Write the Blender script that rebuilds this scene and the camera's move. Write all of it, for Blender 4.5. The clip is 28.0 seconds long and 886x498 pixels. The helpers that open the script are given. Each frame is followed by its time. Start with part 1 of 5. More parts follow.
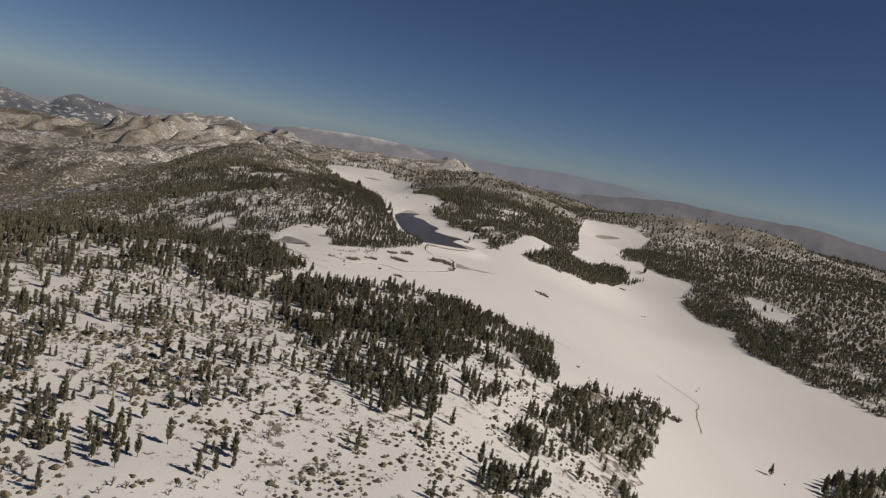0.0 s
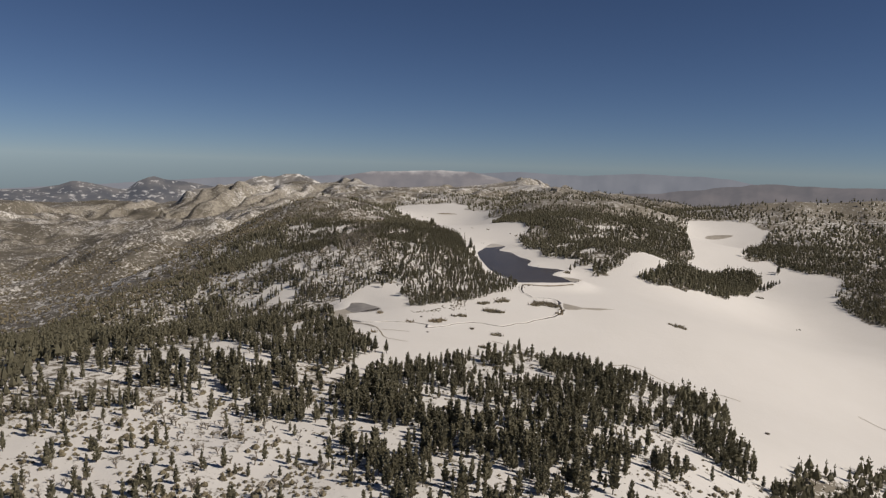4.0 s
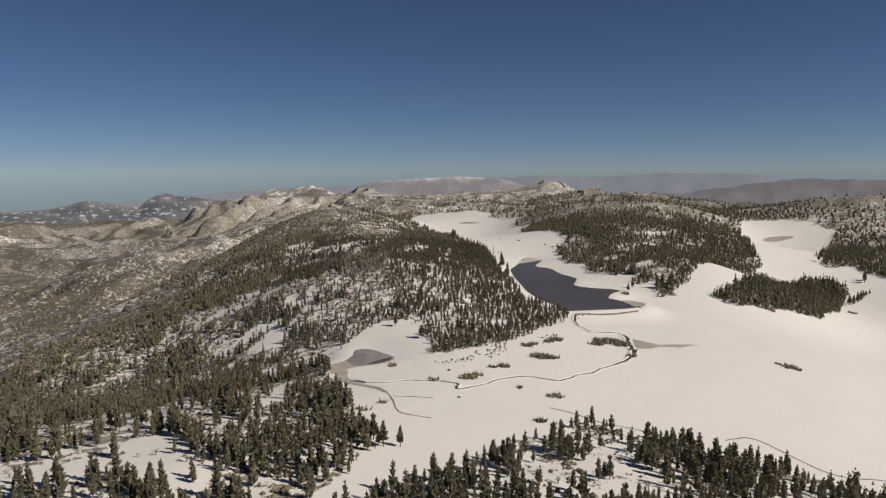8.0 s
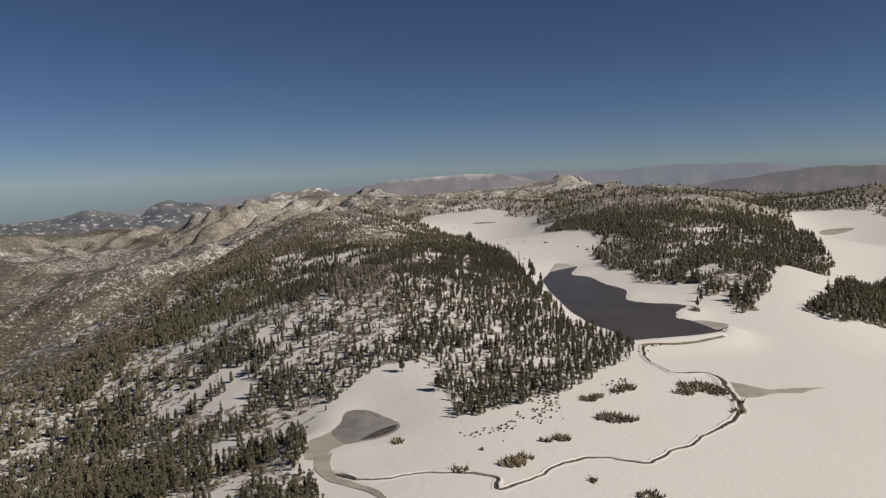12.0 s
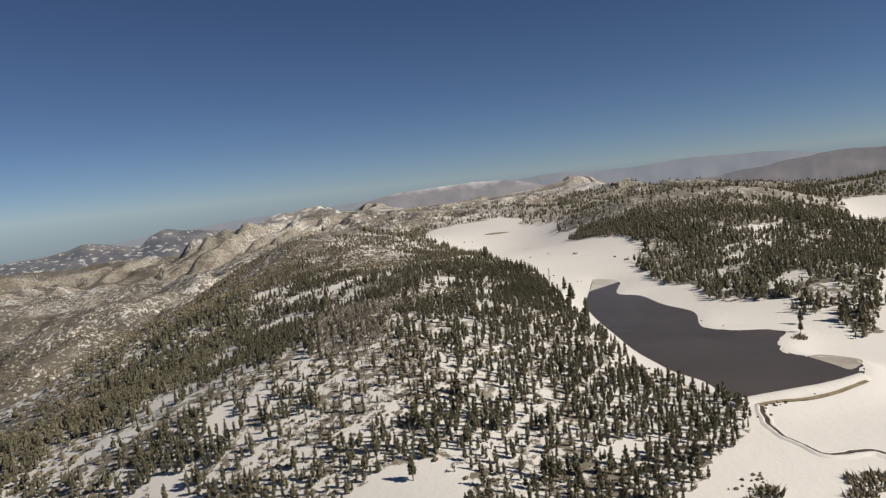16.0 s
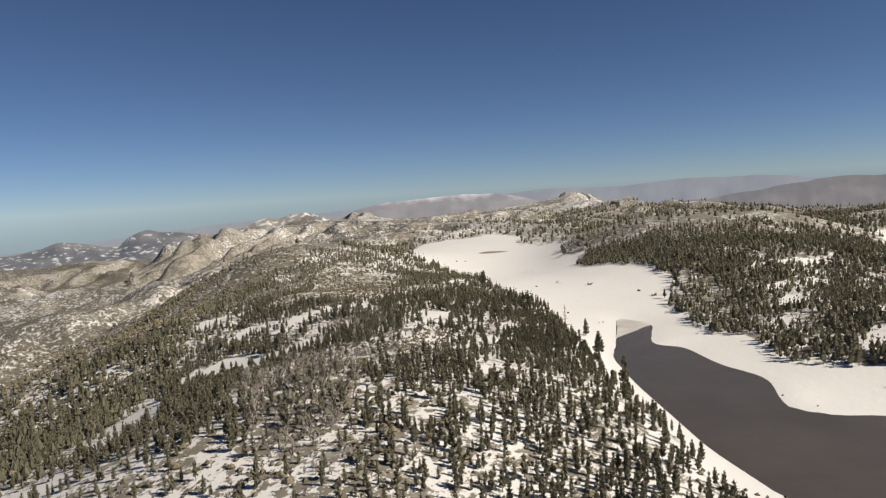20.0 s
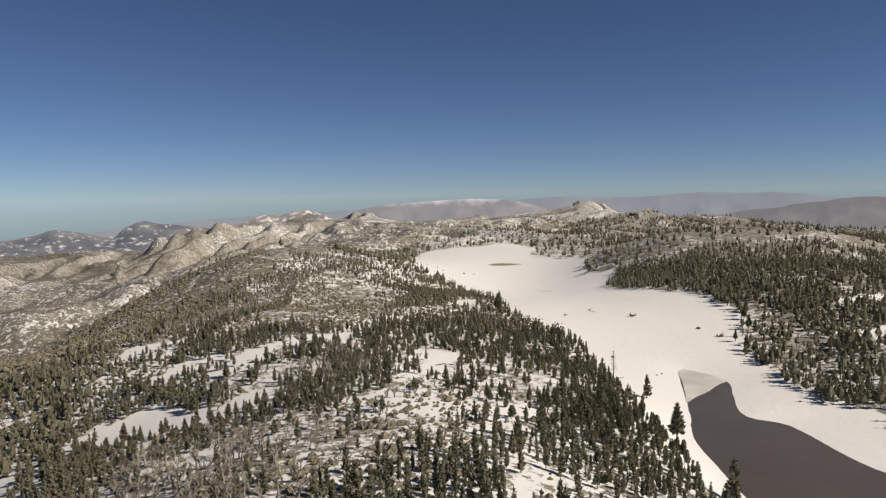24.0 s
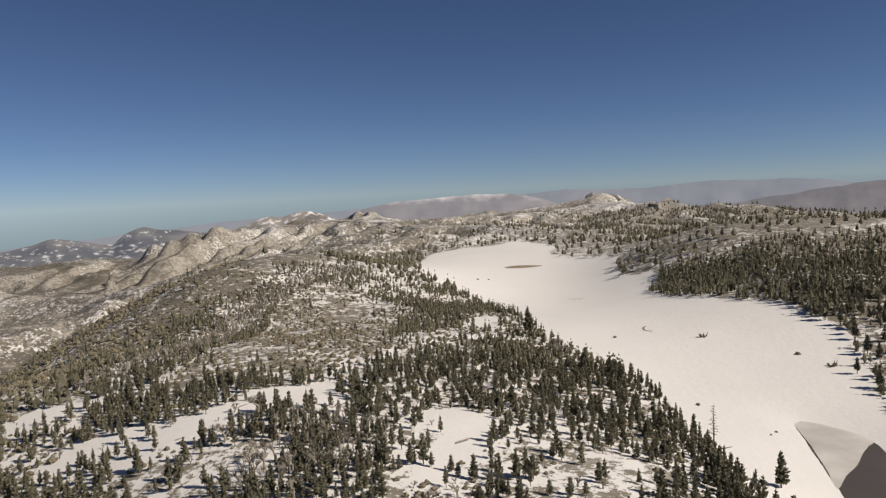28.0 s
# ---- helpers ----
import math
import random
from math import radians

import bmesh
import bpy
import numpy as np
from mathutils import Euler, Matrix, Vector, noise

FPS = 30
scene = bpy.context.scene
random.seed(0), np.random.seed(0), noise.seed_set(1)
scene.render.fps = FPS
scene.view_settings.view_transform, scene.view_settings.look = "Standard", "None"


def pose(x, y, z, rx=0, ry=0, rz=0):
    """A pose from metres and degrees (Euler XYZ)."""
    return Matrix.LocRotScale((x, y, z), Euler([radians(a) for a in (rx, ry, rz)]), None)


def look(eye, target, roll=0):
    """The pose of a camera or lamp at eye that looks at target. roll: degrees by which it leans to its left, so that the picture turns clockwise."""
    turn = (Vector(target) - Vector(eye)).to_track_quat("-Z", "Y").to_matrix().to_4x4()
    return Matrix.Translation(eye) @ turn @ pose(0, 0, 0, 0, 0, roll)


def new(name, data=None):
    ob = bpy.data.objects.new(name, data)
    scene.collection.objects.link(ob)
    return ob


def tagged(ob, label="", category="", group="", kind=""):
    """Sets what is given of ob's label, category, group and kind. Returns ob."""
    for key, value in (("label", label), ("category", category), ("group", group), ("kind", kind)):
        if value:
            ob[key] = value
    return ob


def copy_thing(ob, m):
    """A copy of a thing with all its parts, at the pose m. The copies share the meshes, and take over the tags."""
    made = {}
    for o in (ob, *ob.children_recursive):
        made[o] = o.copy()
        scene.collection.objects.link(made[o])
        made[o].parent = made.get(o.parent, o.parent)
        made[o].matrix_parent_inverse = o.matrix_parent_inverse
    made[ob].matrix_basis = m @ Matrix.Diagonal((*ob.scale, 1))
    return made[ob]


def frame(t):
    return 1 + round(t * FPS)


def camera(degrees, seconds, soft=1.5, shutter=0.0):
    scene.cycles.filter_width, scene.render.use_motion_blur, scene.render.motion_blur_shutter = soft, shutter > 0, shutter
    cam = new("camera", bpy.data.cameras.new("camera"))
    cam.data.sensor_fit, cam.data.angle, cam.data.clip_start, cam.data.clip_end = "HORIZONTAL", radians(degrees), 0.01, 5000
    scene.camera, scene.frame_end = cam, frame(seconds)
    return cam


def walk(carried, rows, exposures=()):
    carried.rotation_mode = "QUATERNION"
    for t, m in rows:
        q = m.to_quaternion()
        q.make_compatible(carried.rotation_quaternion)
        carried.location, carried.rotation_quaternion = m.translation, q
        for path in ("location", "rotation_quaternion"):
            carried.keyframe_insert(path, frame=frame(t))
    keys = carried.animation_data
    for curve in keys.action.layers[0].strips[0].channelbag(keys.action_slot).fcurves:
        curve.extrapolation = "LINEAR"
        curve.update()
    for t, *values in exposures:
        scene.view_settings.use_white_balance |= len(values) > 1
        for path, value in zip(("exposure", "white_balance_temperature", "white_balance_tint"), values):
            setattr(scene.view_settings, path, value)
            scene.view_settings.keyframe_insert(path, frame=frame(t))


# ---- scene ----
cam = camera(63.15, 28.0, soft=1.3)
# seconds, eye x y z, turn about x y z in degrees
ROWS = [
    (0.0, 0.00, 0.00, 114.20, 81.747, -11.250, -8.003),
    (0.5, 1.49, 16.02, 113.69, 82.058, -11.964, -6.910),
    (1.0, 2.32, 32.21, 113.13, 82.285, -12.675, -6.191),
    (1.5, 2.58, 48.02, 112.44, 82.619, -13.118, -5.515),
    (2.0, 2.69, 63.43, 111.86, 82.543, -11.514, -4.679),
    (2.5, 3.23, 78.51, 111.33, 82.760, -9.440, -3.903),
    (3.0, 4.33, 94.05, 111.25, 82.813, -6.922, -3.452),
    (3.5, 5.49, 110.18, 111.31, 83.002, -4.113, -3.115),
    (4.0, 6.66, 125.97, 110.99, 83.271, -1.713, -2.699),
    (4.5, 7.43, 141.45, 110.68, 83.536, -0.274, -2.400),
    (6.5, 7.62, 210.28, 107.53, 83.909, -0.179, -2.084),
    (7.0, 7.37, 226.19, 107.34, 83.996, 0.010, -1.797),
    (7.5, 7.07, 242.22, 106.79, 83.778, 0.085, -1.565),
    (8.0, 6.61, 257.82, 106.38, 83.811, 0.391, -1.444),
    (8.5, 6.27, 273.15, 105.92, 83.718, 1.174, -1.339),
    (9.0, 6.15, 288.00, 105.42, 83.804, 1.713, -1.110),
    (9.5, 5.99, 302.62, 105.04, 83.768, 1.925, -1.003),
    (10.0, 5.92, 317.17, 104.03, 83.774, 2.146, -0.988),
    (10.5, 5.56, 332.28, 103.33, 83.786, 2.419, -0.916),
    (11.0, 5.00, 347.33, 102.76, 83.788, 2.386, -0.873),
    (11.5, 4.67, 362.64, 101.88, 83.752, 2.257, -0.800),
    (12.0, 4.76, 378.01, 100.84, 83.741, 2.051, -0.830),
    (12.5, 4.48, 392.73, 99.61, 83.708, 2.028, -0.935),
    (14.5, 3.75, 446.71, 98.69, 84.221, 3.685, -0.496),
    (15.0, 3.55, 460.70, 98.27, 84.321, 4.712, -0.572),
    (15.5, 3.47, 474.66, 97.97, 84.549, 5.693, -0.565),
    (16.0, 3.18, 488.04, 97.86, 84.570, 5.785, -0.610),
    (16.5, 2.69, 501.00, 97.55, 84.889, 5.734, -0.705),
    (17.0, 2.48, 513.79, 97.34, 85.078, 5.923, -0.608),
    (17.5, 2.38, 526.56, 97.16, 85.444, 5.556, -0.609),
    (18.0, 2.15, 539.20, 97.33, 85.422, 5.218, -0.940),
    (18.5, 1.95, 551.76, 97.45, 85.407, 5.397, -1.290),
    (19.0, 1.91, 564.39, 97.70, 85.404, 5.379, -1.353),
    (19.5, 2.03, 577.00, 97.66, 85.380, 4.572, -1.305),
    (20.0, 1.94, 589.53, 97.79, 85.389, 3.516, -1.394),
    (20.5, 1.60, 601.55, 97.90, 85.535, 2.822, -1.493),
    (21.0, 1.35, 613.02, 98.13, 85.549, 2.555, -1.463),
    (21.5, 1.00, 624.38, 98.65, 85.521, 2.179, -1.344),
    (23.5, 1.82, 682.25, 95.80, 85.670, 1.144, -1.059),
    (24.0, 1.52, 695.21, 95.50, 85.704, 1.002, -0.909),
    (24.5, 1.30, 707.63, 95.50, 85.819, 0.854, -0.845),
    (25.0, 0.88, 719.15, 95.32, 86.021, 1.175, -0.623),
    (25.5, 0.62, 730.61, 95.18, 86.076, 1.100, -0.420),
    (26.0, 0.28, 742.99, 95.16, 85.787, 0.060, -0.712),
    (26.5, 0.07, 755.20, 94.76, 85.762, -0.202, -1.032),
    (27.0, -0.16, 767.05, 94.42, 85.597, 1.456, -0.934),
    (27.5, -0.50, 778.22, 94.16, 85.677, 2.468, -0.547),
    (28.0, -0.00, 789.34, 94.05, 85.453, 2.738, -0.555),
]
walk(cam, [(t, pose(x, y, z, rx, ry, rz)) for t, x, y, z, rx, ry, rz in ROWS],
     exposures=[(0.0, -0.22, 6500, 10.5), (2.0, -0.17, 6500, 10.5), (4.5, 0.02, 6500, 10), (8.0, 0.08, 6500, 10), (12.0, -0.05, 6500, 9.5), (15.0, 0.14, 6500, 8), (18.0, 0.5, 6500, 7.5), (21.0, 0.55, 6500, 7.5), (24.0, 0.47, 6500, 9), (28.0, 0.38, 6500, 10)])

# ---- daylight ----
SUN_WAY = Vector((1.0, -0.40, 0.86)).normalized()      # towards the sun
world = bpy.data.worlds.new("world")
scene.world = world
world.use_nodes = True
wn = world.node_tree.nodes
sky = wn.new("ShaderNodeTexSky")
sky.sky_type = "NISHITA"
sky.sun_disc = False
sky.sun_elevation = math.asin(SUN_WAY.z)
sky.sun_rotation = math.atan2(SUN_WAY.x, SUN_WAY.y)
sky.altitude, sky.air_density, sky.dust_density, sky.ozone_density = 1800, 0.65, 0.0, 2.2
wn["Background"].inputs["Strength"].default_value = 0.0395
clear_air = wn.new("ShaderNodeMix")                    # the bluer cast of thin, dry mountain air
clear_air.data_type, clear_air.blend_type = "RGBA", "MULTIPLY"
clear_air.inputs[0].default_value = 1.0
clear_air.inputs[7].default_value = (0.855, 0.915, 1.06, 1)
world.node_tree.links.new(sky.outputs["Color"], clear_air.inputs[6])
world.node_tree.links.new(clear_air.outputs[2], wn["Background"].inputs["Color"])
sun_data = bpy.data.lights.new("sun", "SUN")
sun_data.energy, sun_data.angle, sun_data.color = 4.4, radians(0.55), (1.0, 0.89, 0.76)
sun = new("sun", sun_data)
sun.matrix_basis = look(SUN_WAY * 900, (0, 0, 0))


# ---- materials ----
def node_material(name, roughness=0.85, specular=0.3):
    m = bpy.data.materials.new(name)
    m.use_nodes = True
    b = m.node_tree.nodes["Principled BSDF"]
    b.inputs["Roughness"].default_value = roughness
    b.inputs["Specular IOR Level"].default_value = specular
    return m, m.node_tree.nodes, m.node_tree.links, b


def noise_tex(nodes, links, scale, detail=4.0, rough=0.6, vector=None):
    n = nodes.new("ShaderNodeTexNoise")
    n.inputs["Scale"].default_value, n.inputs["Detail"].default_value, n.inputs["Roughness"].default_value = scale, detail, rough
    if vector is None:
        vector = nodes.new("ShaderNodeNewGeometry").outputs["Position"]
    links.new(vector, n.inputs["Vector"])
    return n.outputs["Fac"]


def ramp(nodes, links, value, low, high):
    r = nodes.new("ShaderNodeMapRange")
    r.inputs["From Min"].default_value, r.inputs["From Max"].default_value = low, high
    r.interpolation_type = "SMOOTHSTEP"
    links.new(value, r.inputs["Value"])
    return r.outputs["Result"]


def calc(nodes, links, op, a, b):
    n = nodes.new("ShaderNodeMath")
    n.operation = op
    for slot, v in zip(n.inputs, (a, b)):
        if isinstance(v, (int, float)):
            slot.default_value = v
        else:
            links.new(v, slot)
    return n.outputs[0]


def mix(nodes, links, fac, a, b):
    n = nodes.new("ShaderNodeMix")
    n.data_type = "RGBA"
    for slot, v in ((n.inputs[0], fac), (n.inputs[6], a), (n.inputs[7], b)):
        if isinstance(v, tuple):
            slot.default_value = (*v, 1)
        elif isinstance(v, (int, float)):
            slot.default_value = v
        else:
            links.new(v, slot)
    return n.outputs[2]


def bump(nodes, links, bsdf, height, strength, distance):
    n = nodes.new("ShaderNodeBump")
    n.inputs["Strength"].default_value, n.inputs["Distance"].default_value = strength, distance
    links.new(height, n.inputs["Height"])
    links.new(n.outputs["Normal"], bsdf.inputs["Normal"])


def ground_material():
    """Snow with bare brush, litter and granite showing through where the cover attribute asks for it."""
    m, n, l, b = node_material("snow_and_brush", 0.75, 0.25)
    a = n.new("ShaderNodeAttribute")
    a.attribute_name = "cover"
    s = n.new("ShaderNodeSeparateColor")
    l.new(a.outputs["Color"], s.inputs["Color"])
    brush, dry, stone = s.outputs[0], s.outputs[1], s.outputs[2]
    fine = noise_tex(n, l, 0.22, 5.0, 0.7)
    grain = noise_tex(n, l, 0.9, 3.0, 0.7)
    mid = noise_tex(n, l, 0.085, 5.0, 0.72)
    wide = noise_tex(n, l, 0.022, 4.0, 0.6)
    mottle = calc(n, l, "ADD", calc(n, l, "ADD", calc(n, l, "MULTIPLY", fine, 0.75), calc(n, l, "MULTIPLY", grain, 0.35)), calc(n, l, "ADD", calc(n, l, "MULTIPLY", mid, 0.42), calc(n, l, "MULTIPLY", wide, 0.18)))
    edge = calc(n, l, "SUBTRACT", calc(n, l, "ADD", mottle, calc(n, l, "MULTIPLY", brush, 0.5)), 1.05)
    bare = ramp(n, l, edge, -0.010, 0.014)
    litter = mix(n, l, grain, (0.10, 0.09, 0.072), (0.25, 0.225, 0.18))
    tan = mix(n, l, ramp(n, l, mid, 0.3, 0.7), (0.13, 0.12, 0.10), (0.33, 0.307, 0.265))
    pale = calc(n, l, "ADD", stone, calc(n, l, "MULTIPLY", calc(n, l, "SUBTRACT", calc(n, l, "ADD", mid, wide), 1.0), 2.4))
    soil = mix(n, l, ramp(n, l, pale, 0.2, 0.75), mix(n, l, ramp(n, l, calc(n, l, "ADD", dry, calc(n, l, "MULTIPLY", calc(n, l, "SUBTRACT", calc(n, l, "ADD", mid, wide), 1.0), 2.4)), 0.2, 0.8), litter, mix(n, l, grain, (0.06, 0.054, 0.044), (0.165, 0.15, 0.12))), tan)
    snow = mix(n, l, wide, (0.60, 0.588, 0.567), (0.66, 0.65, 0.635))
    l.new(mix(n, l, bare, snow, soil), b.inputs["Base Color"])
    rugged = calc(n, l, "MULTIPLY", calc(n, l, "MULTIPLY", mid, stone), 5.0)
    bump(n, l, b, calc(n, l, "ADD", calc(n, l, "ADD", calc(n, l, "MULTIPLY", fine, 0.4), rugged), calc(n, l, "MULTIPLY", bare, 0.35)), 0.5, 1.2)
    return m


def plain_material(name, low, high, scale, roughness=0.9, relief=0.3, depth=0.1, specular=0.2, random_shift=0.0):
    m, n, l, b = node_material(name, roughness, specular)
    g = noise_tex(n, l, scale, 4.0, 0.6)
    w = noise_tex(n, l, scale * 0.13, 3.0, 0.5)
    fac = calc(n, l, "ADD", calc(n, l, "MULTIPLY", g, 0.65), calc(n, l, "MULTIPLY", w, 0.35))
    fac = ramp(n, l, fac, 0.28, 0.72)
    if random_shift:
        o = n.new("ShaderNodeNewGeometry")
        fac = calc(n, l, "ADD", calc(n, l, "MULTIPLY", fac, 1 - random_shift), calc(n, l, "MULTIPLY", o.outputs["Random Per Island"], random_shift))
    l.new(mix(n, l, fac, low, high), b.inputs["Base Color"])
    bump(n, l, b, g, relief, depth)
    return m


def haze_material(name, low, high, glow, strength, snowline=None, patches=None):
    """A range many kilometres off; haze is painted as greyed base colour and a glow."""
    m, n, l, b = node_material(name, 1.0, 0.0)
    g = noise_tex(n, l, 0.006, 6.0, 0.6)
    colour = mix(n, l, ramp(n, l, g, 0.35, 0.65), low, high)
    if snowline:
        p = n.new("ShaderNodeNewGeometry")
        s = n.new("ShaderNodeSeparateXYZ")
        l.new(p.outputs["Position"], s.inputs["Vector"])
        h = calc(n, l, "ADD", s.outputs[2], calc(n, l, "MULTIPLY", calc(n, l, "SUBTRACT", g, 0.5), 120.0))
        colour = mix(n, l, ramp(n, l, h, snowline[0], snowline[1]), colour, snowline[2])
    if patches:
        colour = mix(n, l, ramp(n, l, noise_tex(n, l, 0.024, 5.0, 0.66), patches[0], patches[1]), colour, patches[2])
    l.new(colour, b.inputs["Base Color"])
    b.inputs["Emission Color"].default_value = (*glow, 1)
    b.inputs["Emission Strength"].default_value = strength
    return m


SNOW_GROUND = ground_material()
NEEDLES = plain_material("pine_needles", (0.155, 0.147, 0.102), (0.335, 0.317, 0.23), 1.3, 0.85, 0.5, 0.2, 0.15, 0.5)
def leafy(m, share):
    """Lets some light through, as needles and leaves do."""
    n, l = m.node_tree.nodes, m.node_tree.links
    b = n["Principled BSDF"]
    t = n.new("ShaderNodeBsdfTranslucent")
    l.new(b.inputs["Base Color"].links[0].from_socket, t.inputs["Color"])
    s = n.new("ShaderNodeMixShader")
    s.inputs[0].default_value = share
    l.new(b.outputs[0], s.inputs[1])
    l.new(t.outputs[0], s.inputs[2])
    l.new(s.outputs[0], n["Material Output"].inputs["Surface"])


leafy(NEEDLES, 0.6)
BARK = plain_material("pine_bark", (0.06, 0.042, 0.03), (0.16, 0.115, 0.08), 6.0, 0.95, 0.6, 0.05)
BARE_WOOD = plain_material("bare_oak_wood", (0.17, 0.15, 0.125), (0.33, 0.30, 0.26), 4.0, 0.95, 0.4, 0.05)
GREY_WOOD = plain_material("weathered_grey_wood", (0.15, 0.13, 0.11), (0.30, 0.27, 0.23), 4.0, 0.95, 0.4, 0.05)
SCRUB = plain_material("chaparral_leaves", (0.085, 0.076, 0.053), (0.22, 0.19, 0.13), 0.9, 0.9, 0.5, 0.2, 0.15, 0.5)
STONE = plain_material("granite", (0.15, 0.137, 0.12), (0.33, 0.308, 0.275), 0.35, 0.9, 0.8, 0.6, 0.2)
SNOW = plain_material("bank_snow", (0.60, 0.588, 0.567), (0.67, 0.66, 0.645), 0.4, 0.75, 0.3, 0.2)
ICE = plain_material("wet_brown_ice", (0.27, 0.245, 0.205), (0.44, 0.41, 0.36), 0.12, 0.45, 0.2, 0.1, 0.4)
SLUSH = plain_material("grey_lake_ice", (0.38, 0.36, 0.33), (0.60, 0.58, 0.54), 0.06, 0.5, 0.2, 0.1, 0.4)
CREEK = plain_material("dark_creek_water", (0.045, 0.038, 0.03), (0.12, 0.10, 0.075), 0.2, 0.25, 0.2, 0.05, 0.5)
GREY_ICE = plain_material("dark_grey_ice", (0.15, 0.145, 0.14), (0.30, 0.285, 0.27), 0.15, 0.4, 0.2, 0.1, 0.4)
SEDGE = plain_material("dry_sedge", (0.13, 0.105, 0.07), (0.30, 0.25, 0.17), 0.8, 0.95, 0.4, 0.1)


def water_material():
    m, n, l, b = node_material("lake_water", 0.25, 0.07)
    g = noise_tex(n, l, 0.02, 4.0, 0.6)
    l.new(mix(n, l, ramp(n, l, g, 0.3, 0.7), (0.064, 0.056, 0.051), (0.080, 0.070, 0.063)), b.inputs["Base Color"])
    bump(n, l, b, noise_tex(n, l, 0.9, 3.0, 0.6), 0.25, 0.15)
    return m


WATER = water_material()
# the glow colours stand in for lit air in front of each range
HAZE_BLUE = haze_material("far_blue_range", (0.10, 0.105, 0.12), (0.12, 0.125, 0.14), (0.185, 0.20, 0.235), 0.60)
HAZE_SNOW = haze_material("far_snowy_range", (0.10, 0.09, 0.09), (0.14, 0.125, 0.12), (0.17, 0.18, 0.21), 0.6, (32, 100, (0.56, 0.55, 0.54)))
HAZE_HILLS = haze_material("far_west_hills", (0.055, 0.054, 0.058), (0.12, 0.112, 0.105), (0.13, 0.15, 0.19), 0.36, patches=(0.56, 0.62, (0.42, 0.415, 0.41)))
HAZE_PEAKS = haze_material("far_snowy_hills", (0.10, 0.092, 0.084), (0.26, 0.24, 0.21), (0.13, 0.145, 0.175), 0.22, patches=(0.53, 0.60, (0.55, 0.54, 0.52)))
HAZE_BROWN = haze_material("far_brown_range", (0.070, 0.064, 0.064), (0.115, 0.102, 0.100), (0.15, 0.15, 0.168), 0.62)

# ---- the lie of the land ----
BASE = 7.35
# knolls: rows of (y, first x, heights 136 m apart), each a rounded rise of 90 m reach
KNOLLS = [
    (300, -200, (9.7, 2.1, 13.3, -34.2, -12.8, -1.1)),
    (422, -132, (3.1, -2.8, 13.1, -0.8, -7.9)),
    (544, -200, (12, 14.5, -6, -8.8, -20.8, -8.7)),
    (667, -132, (-30.7, 4.4, 4.2, 8.9, -2.3)),
    (789, -200, (11.5, 32.9, -2.4, -1.2, -24.9, -12.3)),
    (911, -132, (-16.5, 21.5, -12.6, 36.5, -20.6)),
    (1034, -200, (35.7, 17.8, -7.9, 1.9, -24.9, -12.4)),
    (1156, -132, (-1, 9.2, 1.3, 22.7, 21.1)),
    (1279, -200, (38.6, 7.2, -11.9, 3.2, -10.6, -29.5)),
    (1401, -132, (31.9, -1.3, -16.1, 32.8, 20)),
]
# swells: rows of (y, first x, heights 480 m apart), each a rounded rise of 360 m reach
SWELLS = [
    (100, -900, (-21.3, -0.2, 16.6, -32.9, -20.9)),
    (532, -660, (-34.5, 15.3, -26, -9.4)),
    (964, -900, (-48.7, -37.5, 33.3, -20, 33.2)),
    (1396, -660, (-57.8, 2.5, 13.1, -18.5)),
    (1828, -900, (-39, 25.7, 2.2, 6.3, -13)),
    (2260, -660, (-36.1, 0.9, 7.6, 13.7)),
    (2692, -900, (-38.3, 24.7, 24.4, 7, 23.8)),
]


def lattice(ix, iy, seed):
    """A repeatable random value for each lattice point."""
    h = (ix.astype(np.int64) * 374761393 + iy.astype(np.int64) * 668265263 + seed * 974711) & 0x7FFFFFFF
    h = ((h ^ (h >> 13)) * 1274126177) & 0x7FFFFFFF
    return ((h ^ (h >> 16)) & 0xFFFF) / 65535.0


def value_noise(x, y, size, seed=0):
    u, v = x / size, y / size
    iu, iv = np.floor(u), np.floor(v)
    fu, fv = u - iu, v - iv
    fu, fv = fu * fu * (3 - 2 * fu), fv * fv * (3 - 2 * fv)
    a, b = lattice(iu, iv, seed), lattice(iu + 1, iv, seed)
    c, d = lattice(iu, iv + 1, seed), lattice(iu + 1, iv + 1, seed)
    return (a * (1 - fu) + b * fu) * (1 - fv) + (c * (1 - fu) + d * fu) * fv


def fbm(x, y, size, octaves=4, seed=0):
    total, amp, norm = 0.0, 1.0, 0.0
    for k in range(octaves):
        turn = 0.6 * k
        rx, ry = x * math.cos(turn) - y * math.sin(turn), x * math.sin(turn) + y * math.cos(turn)
        total = total + amp * value_noise(rx, ry, size / 2 ** k, seed + 17 * k)
        norm, amp = norm + amp, amp * 0.5
    return total / norm


def ridged(x, y, size, octaves=4, seed=0):
    total, amp, norm = 0.0, 1.0, 0.0
    for k in range(octaves):
        turn = 0.5 + 0.7 * k
        rx, ry = x * math.cos(turn) - y * math.sin(turn), x * math.sin(turn) + y * math.cos(turn)
        total = total + amp * (1 - np.abs(2 * value_noise(rx, ry, size / 2 ** k, seed + 31 * k) - 1))
        norm, amp = norm + amp, amp * 0.45
    return total / norm


